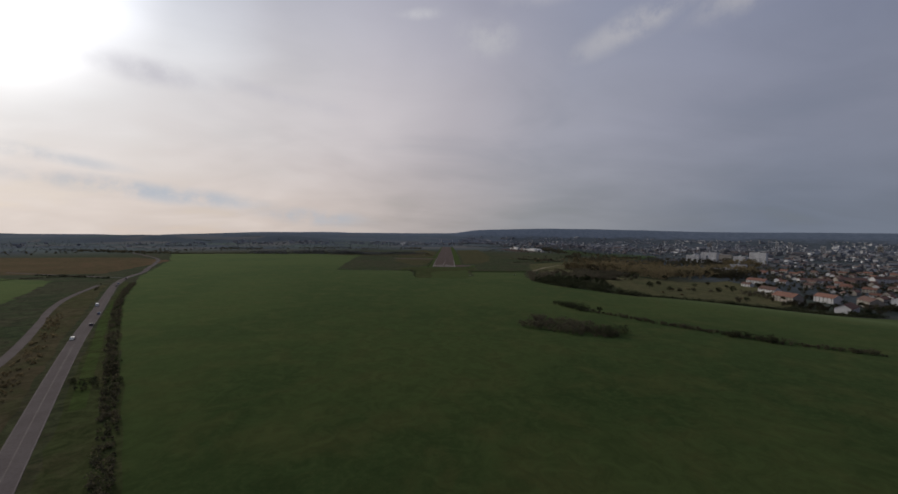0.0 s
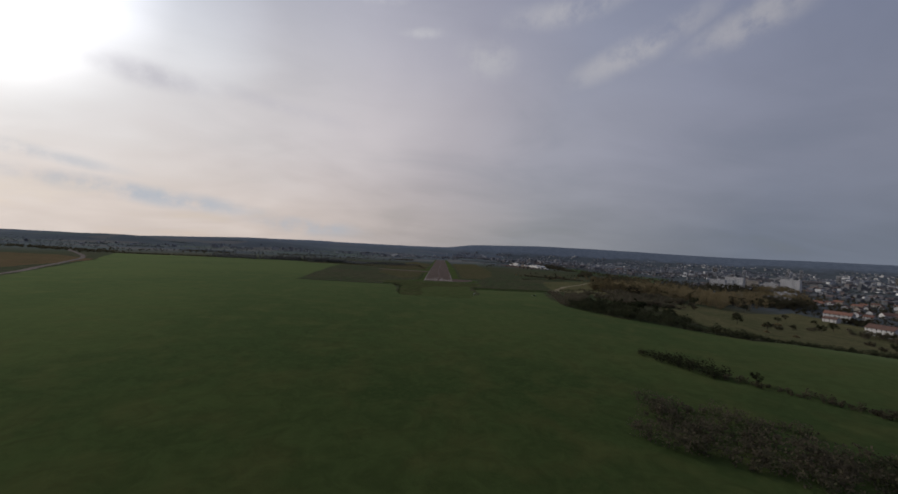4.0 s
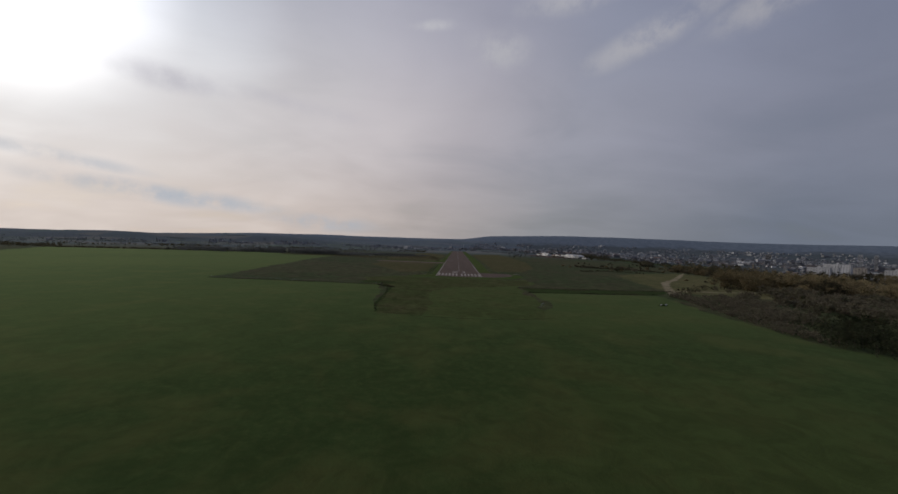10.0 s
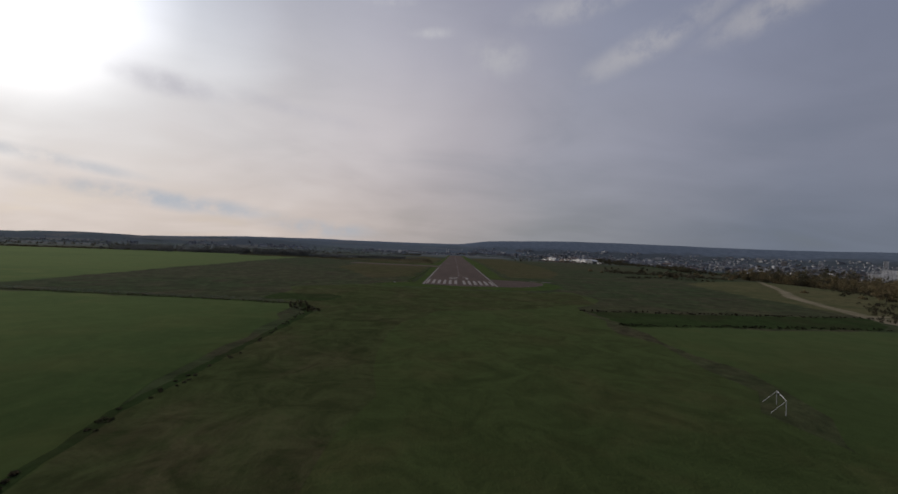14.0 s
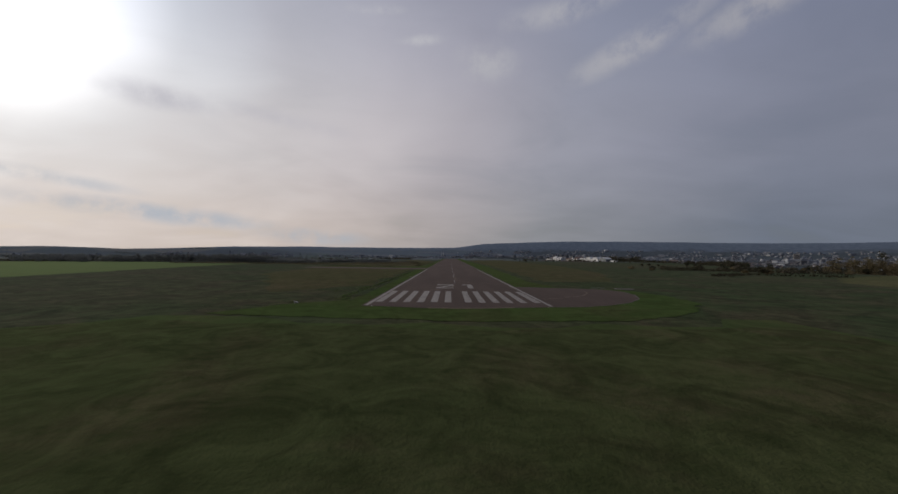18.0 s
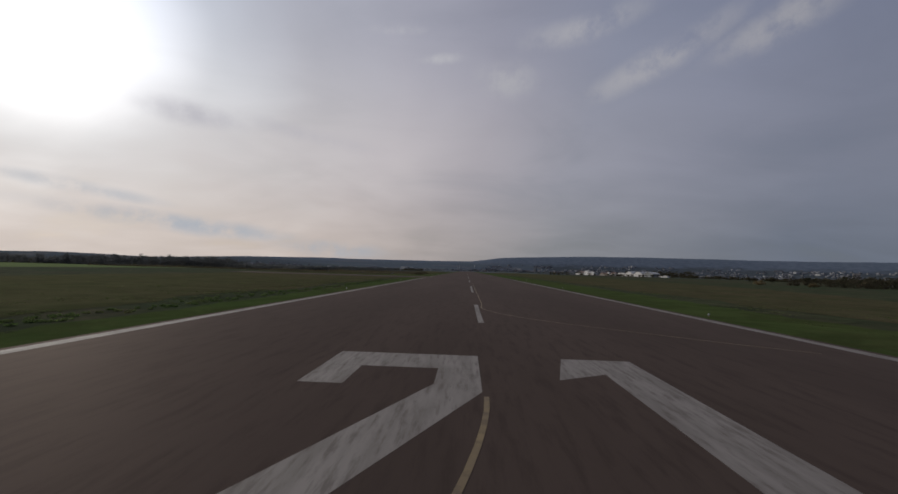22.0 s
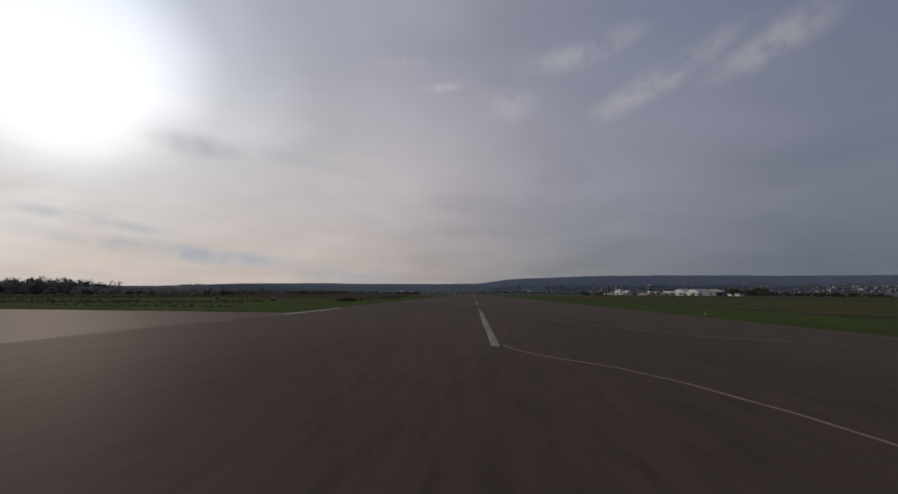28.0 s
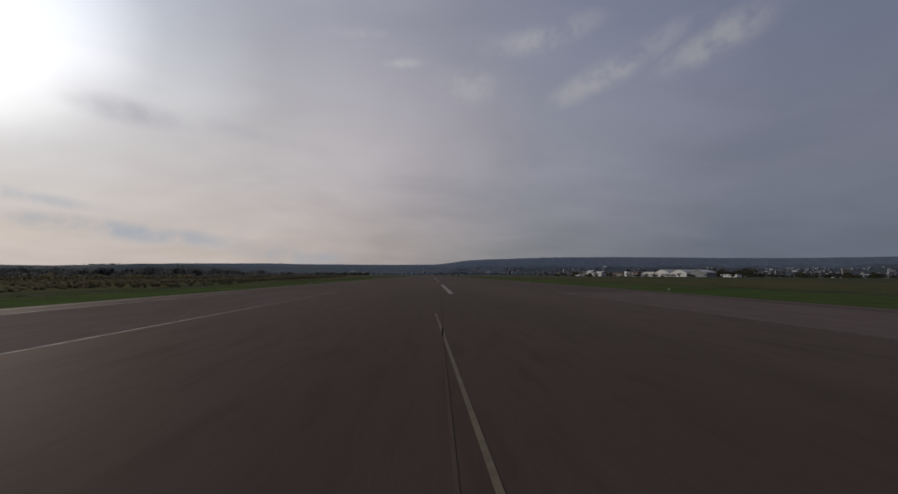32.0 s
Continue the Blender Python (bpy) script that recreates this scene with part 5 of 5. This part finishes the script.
            vs += [(a + ox - ww * math.cos(t), b + oy - ww * math.sin(t), 0.02), (a + ox + ww * math.cos(t), b + oy + ww * math.sin(t), 0.02), (a + ox + lx, b + oy + ly, h0)]
            fs.append((i, i + 1, i + 2))
    tagged(new("grass_tufts", mesh_of("grass_tufts", vs, fs, "blades")), "rough tufts of grass beside the runway", "grass", kind="stuff")


grass_tufts()

# ---- road with its traffic ----
def ribbon(name, pts, width, z, material):
    """A strip of even width along a plan line, with rounded bends."""
    vs, fs = [], []
    for i, (x, y) in enumerate(pts):
        a, b = pts[max(0, i - 1)], pts[min(len(pts) - 1, i + 1)]
        d = Vector((b[0] - a[0], b[1] - a[1])).normalized()
        for s in (0.5, -0.5):
            vs.append((x - d.y * width * s, y + d.x * width * s, z + terrain(x, y)))
    for i in range(len(pts) - 1):
        fs.append((2 * i, 2 * i + 1, 2 * i + 3, 2 * i + 2))
    return mesh_of(name, vs, fs, material)


def bend(pts, k=8):
    out = []
    for i in range(len(pts) - 1):
        p0, p1, p2, p3 = pts[max(0, i - 1)], pts[i], pts[i + 1], pts[min(len(pts) - 1, i + 2)]
        for j in range(k):
            t = j / k
            out.append(tuple(0.5 * (2 * p1[m] + (p2[m] - p0[m]) * t + (2 * p0[m] - 5 * p1[m] + 4 * p2[m] - p3[m]) * t * t + (3 * p1[m] - p0[m] - 3 * p2[m] + p3[m]) * t ** 3) for m in (0, 1)))
    return out + [pts[-1]]


ROAD = bend([(20, -790), (-56, -708), (-128, -625), (-198, -542), (-262, -462), (-330, -378), (-388, -304), (-430, -240), (-466, -170), (-515, -100), (-575, -10), (-700, 150), (-980, 400)])
road = setting("road", ribbon("road", ROAD, 7.0, 0.10, "road"), "two-lane grey asphalt road with grass verges", "road")
for off in (-3.25, 3.25):
    pts = []
    for i, (x, y) in enumerate(ROAD):
        a, b = ROAD[max(0, i - 1)], ROAD[min(len(ROAD) - 1, i + 1)]
        d = Vector((b[0] - a[0], b[1] - a[1])).normalized()
        pts.append((x - d.y * off, y + d.x * off))
    part("road_edge_line", ribbon("road_edge_line", pts, 0.13, 0.108, "faded"), road)
part("centre_line", ribbon("centre_line", ROAD, 0.14, 0.106, "faded"), road)
SLIP = bend([(-150, -650), (-199, -576), (-262, -502), (-302, -458), (-345, -402), (-395, -320)])
setting("slip_road", ribbon("slip_road", SLIP, 4.6, 0.09, "road"), "narrow grey slip road beside the main road", "road")
VERGE = [(-30, -728), (-86, -664), (-136, -607), (-190, -543), (-256, -462), (-322, -380), (-380, -306), (-392, -288), (-368, -298), (-300, -394), (-254, -448), (-198, -513), (-158, -560), (-113, -609), (-58, -672)]
setting("verge", sheet("verge", ragged(VERGE, 9, 0.8, 3), 0.05, "rough"), "wide dry grass verge between road and field", "verge")
setting("verge", ribbon("verge", bend([(-120, -619), (-156, -577), (-190, -537), (-234, -486), (-280, -427), (-330, -360)]), 4.5, 0.058, "mown"), "greener strip of the grass verge", "verge")
setting("verge", sheet("verge", ragged([(-72, -700), (-134, -627), (-204, -545), (-268, -465), (-336, -382), (-390, -312), (-392, -318), (-346, -396), (-305, -452), (-264, -496), (-202, -570), (-154, -642)], 9, 1.0, 4), 0.05, "heath"), "dry brown ground between the two roads", "verge")
setting("side_road", ribbon("side_road", bend([(-433, -246), (-452, -243), (-490, -236), (-540, -226), (-640, -204)]), 5.0, 0.085, "road"), "narrow side road joining the main road", "road")


def car(at, paint_key, label, van=False):
    t = thing("van" if van else "car", label, "van" if van else "car", at, "traffic on the road")
    L, Wd, H0 = (5.2, 1.9, 2.1) if van else (4.3, 1.75, 1.45)
    prof = [(-L / 2, 0.30), (L / 2, 0.30), (L / 2, 0.75), (L * 0.28, 0.92), (L * 0.14, H0 - 0.05), (-L * 0.30, H0), (-L * 0.46, 0.98), (-L / 2, 0.85)]
    if van:
        prof = [(-L / 2, 0.30), (L / 2, 0.30), (L / 2, 0.95), (L * 0.36, 1.15), (L * 0.24, H0 - 0.05), (-L * 0.48, H0), (-L / 2, H0 - 0.2)]
    n = len(prof)
    vs = [(-Wd / 2, y, z) for y, z in prof] + [(Wd / 2, y, z) for y, z in prof]
    fs = [tuple(range(n)), tuple(range(n, 2 * n))[::-1]] + [(i, n + i, n + (i + 1) % n, (i + 1) % n) for i in range(n)]
    body = part("body", mesh_of("body", vs, fs, paint_key), t)
    for s in (-1, 1):
        x = s * (Wd / 2 + 0.012)
        z0, z1 = (1.2, 1.8) if van else (0.95, H0 - 0.12)
        ys = ((L * 0.10, L * 0.24),) if van else ((-L * 0.08, L * 0.14), (-L * 0.32, -L * 0.10))
        for a, b in ys:
            part("side_window", mesh_of("side_window", [(x, a, z0), (x, b, z0), (x, b - 0.25, z1), (x, a + 0.08, z1)], [(0, 1, 2, 3)], "glass"), t)
    if van:
        part("windscreen", mesh_of("windscreen", [(-0.8, L * 0.355, 1.20), (0.8, L * 0.355, 1.20), (0.75, L * 0.265, H0 - 0.15), (-0.75, L * 0.265, H0 - 0.15)], [(0, 1, 2, 3)], "glass"), t)
    else:
        part("windscreen", mesh_of("windscreen", [(-0.74, L * 0.285, 0.955), (0.74, L * 0.285, 0.955), (0.66, L * 0.155, H0 - 0.08), (-0.66, L * 0.155, H0 - 0.08)], [(0, 1, 2, 3)], "glass"), t)
        part("rear_window", mesh_of("rear_window", [(-0.7, -L * 0.455, 1.06), (0.7, -L * 0.455, 1.06), (0.62, -L * 0.315, H0 - 0.04), (-0.62, -L * 0.315, H0 - 0.04)], [(0, 1, 2, 3)], "glass"), t)
    for sx in (-1, 1):
        for sy in (-0.31, 0.31):
            x = sx * (Wd / 2 - 0.1)
            w_ = part("wheel", tube("wheel", (x - 0.12, L * sy, 0.32), (x + 0.12, L * sy, 0.32), 0.32, 0.32, "dark", 12), t)
            part("rim", tube("rim", (x + sx * 0.10, L * sy, 0.32), (x + sx * 0.135, L * sy, 0.32), 0.2, 0.2, "sheet", 8), w_)
        part("headlight", box("headlight", sx * 0.62 - 0.16, L / 2 - 0.02, 0.58, sx * 0.62 + 0.16, L / 2 + 0.015, 0.72, "glass"), t)
        part("tail_light", box("tail_light", sx * 0.66 - 0.12, -L / 2 - 0.015, 0.62, sx * 0.66 + 0.12, -L / 2 + 0.02, 0.8, "car_red"), t)
    return t


def on_road(x, y, lane):
    """A place on the main road's lane nearest to a point, turned along it."""
    k = min(range(len(ROAD) - 1), key=lambda q: math.hypot(ROAD[q][0] - x, ROAD[q][1] - y))
    (x0, y0), (x1, y1) = ROAD[k], ROAD[k + 1]
    d = Vector((x1 - x0, y1 - y0)).normalized()
    f = (x - x0) * d.x + (y - y0) * d.y
    turn = math.degrees(math.atan2(-d.x, d.y))
    return pose(x0 + d.x * f + d.y * lane, y0 + d.y * f - d.x * lane, 0.101, 0, 0, turn if lane > 0 else turn + 180)


for x, y, lane, key, lab, van in ((-260, -475, 2.2, "car_blue", "dark blue car on the main road", False), (-232, -508, 2.2, "car_black", "black car on the main road", False),
                                  (-207, -537, -2.2, "car_silver", "silver car on the main road", False), (-275, -434, -2.2, "car_body_white", "white van on the main road", True),
                                  (-421, -262, 2.2, "car_black", "black car waiting near the junction", False), (-382, -308, 2.2, "car_blue", "dark blue car nearing the junction", False),
                                  (-368, -328, 2.2, "car_black", "black car nearing the junction", False)):
    car(on_road(x, y, lane), key, lab, van)


# ---- houses ----
def house(at, width, depth, hgt, wall, roof, label, cols=4, rows=2, group="houses of the town", chimney=True):
    """Long side along x; the gables at its ends."""
    t = thing("house", label, "house", at, group)
    hw, hd, rise = width / 2, depth / 2, depth * 0.32
    vs = [(-hw, -hd, -1), (hw, -hd, -1), (hw, hd, -1), (-hw, hd, -1), (-hw, -hd, hgt), (hw, -hd, hgt), (hw, hd, hgt), (-hw, hd, hgt), (-hw, 0, hgt + rise), (hw, 0, hgt + rise)]
    fs = [(0, 1, 5, 4), (2, 3, 7, 6), (1, 2, 6, 9, 5), (3, 0, 4, 8, 7), (0, 3, 2, 1)]
    part("wall", mesh_of("wall", vs, fs, wall), t)
    e = 0.5
    ez = hgt - e * 0.64
    rv = []
    for x in (-hw - e, hw + e):
        rv += [(x, -hd - e, ez), (x, 0, hgt + rise), (x, hd + e, ez), (x, -hd - e, ez + 0.22), (x, 0, hgt + rise + 0.24), (x, hd + e, ez + 0.22)]
    rf = [(0, 1, 4, 3), (1, 2, 5, 4), (6, 9, 10, 7), (7, 10, 11, 8), (0, 6, 7, 1), (1, 7, 8, 2), (3, 4, 10, 9), (4, 5, 11, 10), (0, 3, 9, 6), (2, 8, 11, 5)]
    r = part("roof", mesh_of("roof", rv, rf, roof), t)
    if chimney:
        part("chimney", box("chimney", hw * 0.5 - 0.4, -0.9, hgt + rise * 0.5, hw * 0.5 + 0.4, -0.1, hgt + rise + 1.0, "slate"), r)
    wm = box("window", -0.55, -0.05, -0.7, 0.55, 0.05, 0.7, "glass")
    sill = box("sill", -0.65, -0.12, -0.8, 0.65, 0.05, -0.7, "white")
    for i in range(cols):
        for j in range(rows):
            x = (i + 0.5 - cols / 2) * width / cols
            z = hgt * (j + 0.55) / rows
            for s in (-1, 1):
                o = part("window", wm, t, at=pose(x, s * hd, z, 0, 0, 0 if s < 0 else 180))
                if rows * cols <= 10:
                    part("sill", sill, o)
    return t


def ground_pose(x, y, turn):
    return pose(x, y, terrain(x, y), 0, 0, turn)


house(ground_pose(576, -72, -70), 30, 12, 8.5, "white", "tile", "long white house with a red tiled roof", 6, 3)
house(ground_pose(536, -99, -75), 15, 9, 5, "white", "slate", "small white house with a brown roof", 3)
house(ground_pose(492, -194, -84), 25, 13, 8.5, "white", "slate", "white terrace with a brown tiled roof", 6, 3)
house(ground_pose(456, -262, -86), 28, 15, 8.5, "cream", "tile", "cream building with a bright red tiled roof", 6, 3)
house(ground_pose(514, -258, -88), 25, 13, 7.5, "white", "tile", "white building with a red tiled roof", 5, 3)
house(ground_pose(534, -290, 60), 34, 13, 8.5, "cream", "slate", "cream terrace with a brown tiled roof", 8, 3)
house(ground_pose(468, -324, 32), 34, 14, 6.0, "white", "tile", "low building with a red tiled roof", 6, 1)
house(ground_pose(576, -286, 30), 20, 12, 9.0, "white", "slate", "white house with a brown roof", 4, 3)
house(ground_pose(722, -32, -20), 50, 12, 5.5, "white", "slate", "long low white terrace", 9, 1, chimney=False)
house(ground_pose(789, -34, -16), 46, 13, 8.0, "cream", "slate", "long cream terrace with a brown roof", 8, 2, chimney=False)
house(ground_pose(870, -26, -14), 46, 14, 9.0, "white", "slate", "long white terrace with a brown roof", 8, 2, chimney=False)

VARIANTS = [
    house(ground_pose(620, -240, 20), 11, 9, 5.2, "white", "tile", "white detached house with a red roof", 3, 2, "detached houses"),
    house(ground_pose(640, -300, -35), 13, 9, 5.0, "cream", "slate", "cream detached house with a brown roof", 3, 2, "detached houses"),
    house(ground_pose(610, -190, 60), 10, 8, 3.2, "white", "slate", "small white bungalow with a brown roof", 3, 1, "detached houses"),
    house(ground_pose(600, -330, -20), 16, 9, 5.4, "cream", "tile", "cream semi-detached house with a red roof", 4, 2, "detached houses"),
]
TOWN = random.Random(21)
for k in range(170):
    row_, col_ = divmod(k, 17)
    x = 600 + row_ * 50 + TOWN.uniform(-16, 16) + col_ * 5
    y = -330 + col_ * 33 + TOWN.uniform(-14, 14) - row_ * 4
    if (y > -20 and x < 740) or y > 0.9 * x - 420:
        continue
    copy_thing(TOWN.choice(VARIANTS), pose(x, y, terrain(x, y), 0, 0, TOWN.choice((20, 110, 24, -66)) + TOWN.uniform(-6, 6)))
for _ in range(150):
    x, y = TOWN.uniform(560, 1000), TOWN.uniform(-360, 60)
    plant("oak", x, y, 0.6)
wood((560, -380, 1150, 200), 800, 7.0, 3.4, "thicket", "garden trees among the houses", 49, 30)


# ---- blocks of flats ----
def flats(at, width, depth, floors, bays, wall, label, balcony=True):
    t = thing("apartment_block", label, "apartment block", at, "blocks of flats")
    H1 = floors * 2.9 + 1.2
    part("wall", box("wall", -width / 2, -depth / 2, -1, width / 2, depth / 2, H1, wall), t)
    roof = part("roof", box("roof", -width / 2 - 0.2, -depth / 2 - 0.2, H1, width / 2 + 0.2, depth / 2 + 0.2, H1 + 0.5, "grey"), t)
    part("lift_house", box("lift_house", -2.5, -2, H1 + 0.5, 2.5, 2, H1 + 3.2, wall), roof)
    wm = box("window", -0.62, -0.05, -0.6, 0.62, 0.04, 0.6, "glass")
    bal = box("balcony", -1.4, -0.9, -0.95, 1.4, 0.0, 0.05, wall)
    for f in range(floors):
        for b in range(bays):
            x = (b + 0.5 - bays / 2) * width / bays
            part("window", wm, t, at=pose(x, -depth / 2, 1.9 + f * 2.9))
            if balcony and b % 4 == 1 and f:
                part("balcony", bal, t, at=pose(x, -depth / 2 - 0.02, 1.2 + f * 2.9))
    side = box("window", -0.06, -0.6, -0.7, 0.04, 0.6, 0.7, "glass")
    for f in range(floors):
        part("window", side, t, at=pose(-width / 2, 0, 1.9 + f * 2.9))
    return t


flats(ground_pose(866, 540, -55), 40, 15, 9, 8, "white", "tall white block of flats with rows of windows")
flats(ground_pose(904, 556, -55), 38, 15, 9, 8, "white", "tall white block of flats with rows of windows")
flats(ground_pose(958, 588, -56), 50, 16, 12, 10, "white", "taller white block of flats")
flats(ground_pose(1040, 640, -55), 66, 15, 9, 12, "cream", "long cream block of flats")
flats(ground_pose(992, 492, -58), 34, 15, 9, 7, "white", "white block of flats beside the wood")
flats(ground_pose(1082, 525, -58), 46, 17, 13, 9, "white", "tallest white block of flats")
flats(ground_pose(644, 97, -52), 42, 14, 5, 10, "cream", "long pale block of flats of five storeys")
flats(ground_pose(752, 196, -54), 36, 14, 6, 8, "white", "low white block of flats")


def exhibition_hall(at):
    t = thing("exhibition_hall", "long low white hall with a flat grey roof", "hall", at)
    part("wall", box("wall", -60, -16, -2, 60, 16, 9, "white"), t)
    part("roof", box("roof", -61, -17, 9, 61, 17, 10.2, "sheet"), t)
    for k in range(12):
        part("window", box("window", -55 + 9.4 * k, -16.08, 4.5, -49 + 9.4 * k, -15.98, 7.0, "glass"), t)


exhibition_hall(ground_pose(1270, 770, -48))


def far_town():
    """The spread of the town in the valley and up the hillside."""
    rng = np.random.default_rng(31)
    near, hill = ([], [], [], []), ([], [], [], [])

    def put(x, y, w_, d_, h_, turn, pitched):
        # houses far off or to the west take the haze-tinted colours
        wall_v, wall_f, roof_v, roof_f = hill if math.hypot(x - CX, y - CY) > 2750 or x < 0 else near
        z = terrain(x, y) - 0.5
        c, s = math.cos(turn), math.sin(turn)

        def q(u, v, k):
            return (x + u * c - v * s, y + u * s + v * c, z + k)

        hw, hd = w_ / 2, d_ / 2
        i = len(wall_v)
        wall_v.extend([q(-hw, -hd, 0), q(hw, -hd, 0), q(hw, hd, 0), q(-hw, hd, 0), q(-hw, -hd, h_), q(hw, -hd, h_), q(hw, hd, h_), q(-hw, hd, h_)])
        wall_f.extend([(i, i + 1, i + 5, i + 4), (i + 1, i + 2, i + 6, i + 5), (i + 2, i + 3, i + 7, i + 6), (i + 3, i, i + 4, i + 7)])
        j = len(roof_v)
        rise = d_ * 0.3 if pitched else 0.4
        hw, hd = hw + 0.4, hd + 0.4
        roof_v.extend([q(-hw, -hd, h_), q(hw, -hd, h_), q(hw, hd, h_), q(-hw, hd, h_), q(-hw, 0, h_ + rise), q(hw, 0, h_ + rise)])
        roof_f.extend([(j, j + 1, j + 5, j + 4), (j + 2, j + 3, j + 4, j + 5), (j + 1, j + 2, j + 5), (j + 3, j, j + 4)])

    def district(n, az0, az1, r0, r1, big=0.06):
        az = np.radians(rng.uniform(az0, az1, n))
        r = np.sqrt(rng.uniform(r0 * r0, r1 * r1, n))
        for a, b in zip(az, r):
            x, y = CX + b * math.sin(a), CY + b * math.cos(a)
            dens = noise.noise(Vector((x / 230, y / 230, 4.0)))
            if dens < -0.12:
                continue
            turn = round(noise.noise(Vector((x / 500, y / 500, 9.0))) * 6) * 0.4 + rng.choice([0, 1.571])
            if rng.random() < big and b > 1500:
                put(x, y, rng.uniform(20, 55), rng.uniform(12, 22), rng.uniform(7, 16), turn, rng.random() < 0.3)
            else:
                put(x, y, rng.uniform(9, 16), rng.uniform(8, 11), rng.uniform(4, 8), turn, True)

    district(900, 44, 80, 1150, 1900)
    district(1700, 25, 80, 1900, 3200, 0.08)
    district(420, 10, 45, 1700, 2600, 0.1)
    district(2000, 2, 70, 2500, 3300, 0.1)
    district(2600, 2, 80, 3050, 3800, 0.06)
    district(140, -36, -14, 2100, 2600, 0.03)
    district(40, -62, -40, 1700, 2300, 0.0)
    district(260, -14, 3, 1900, 2800, 0.08)
    for _ in range(60):      # tower blocks
        a, b = math.radians(rng.uniform(8, 62)), rng.uniform(2300, 3200)
        put(CX + b * math.sin(a), CY + b * math.cos(a), rng.uniform(12, 24), rng.uniform(10, 14), rng.uniform(12, 24), rng.uniform(0, 3), False)
    t = thing("town", "pale houses and roofs of a town in the valley", "town", pose(0, 0, 0), kind="stuff")
    tagged(part("town_walls", mesh_of("town_walls", near[0], near[1], "hazed_town_wall"), t), kind="stuff")
    tagged(part("town_roofs", mesh_of("town_roofs", near[2], near[3], "hazed_town_roof"), t), kind="stuff")
    s = thing("hillside_town", "small houses climbing the foot of the hill, painted hazy grey", "town", pose(0, 0, 0), kind="stuff")
    tagged(part("town_walls", mesh_of("town_walls", hill[0], hill[1], "hazed_hill_wall"), s), kind="stuff")
    tagged(part("town_roofs", mesh_of("town_roofs", hill[2], hill[3], "hazed_hill_roof"), s), kind="stuff")


far_town()


def tower_block(az, r, width, hgt, wall):
    x, y = CX + r * math.sin(radians(az)), CY + r * math.cos(radians(az))
    t = thing("tower_block", "tall pale tower block far across the town", "tower block", pose(x, y, terrain(x, y), 0, 0, -az), "tower blocks")
    part("wall", box("wall", -width / 2, -7, -2, width / 2, 7, hgt, wall), t)
    part("roof", box("roof", -width / 2 + 1, -5, hgt, width / 2 - 1, 5, hgt + 3, "grey"), t)
    band = box("window_band", -width / 2 + 0.8, -7.15, 0, width / 2 - 0.8, -7.0, 1.4, "glass")
    for k in range(int(hgt / 3) - 1):
        part("window_band", band, t, at=pose(0, 0, 2 + 3 * k))


for az, r, wd, hg, wl in ((48.5, 2900, 18, 66, "white"), (49.6, 2950, 16, 60, "white"), (35.5, 2700, 22, 46, "white"), (22.5, 2800, 20, 40, "white"),
                          (26.0, 2500, 16, 34, "white"), (41.0, 3000, 26, 44, "cream"), (44.0, 3100, 22, 40, "white"), (53.0, 2800, 22, 44, "white"),
                          (17.5, 3000, 24, 38, "white"), (57.0, 3000, 22, 42, "cream"), (15.0, 2300, 14, 30, "white")):
    tower_block(az, r, wd, hg, wl)


def mast(az, r, hgt, wide):
    x, y = CX + r * math.sin(radians(az)), CY + r * math.cos(radians(az))
    t = thing("mast", "slim white mast beyond the runway's far end", "mast", pose(x, y, terrain(x, y)), "pair of masts")
    part("shaft", tube("shaft", (0, 0, -2), (0, 0, hgt), wide, wide * 0.7, "sheet", 10), t)
    part("cap", tube("cap", (0, 0, hgt), (0, 0, hgt + 4), wide * 0.5, wide * 0.3, "grey", 8), t)


mast(-1.3, 2500, 34, 1.3)
mast(-1.0, 2500, 34, 1.3)
mast(1.05, 2500, 33, 1.3)
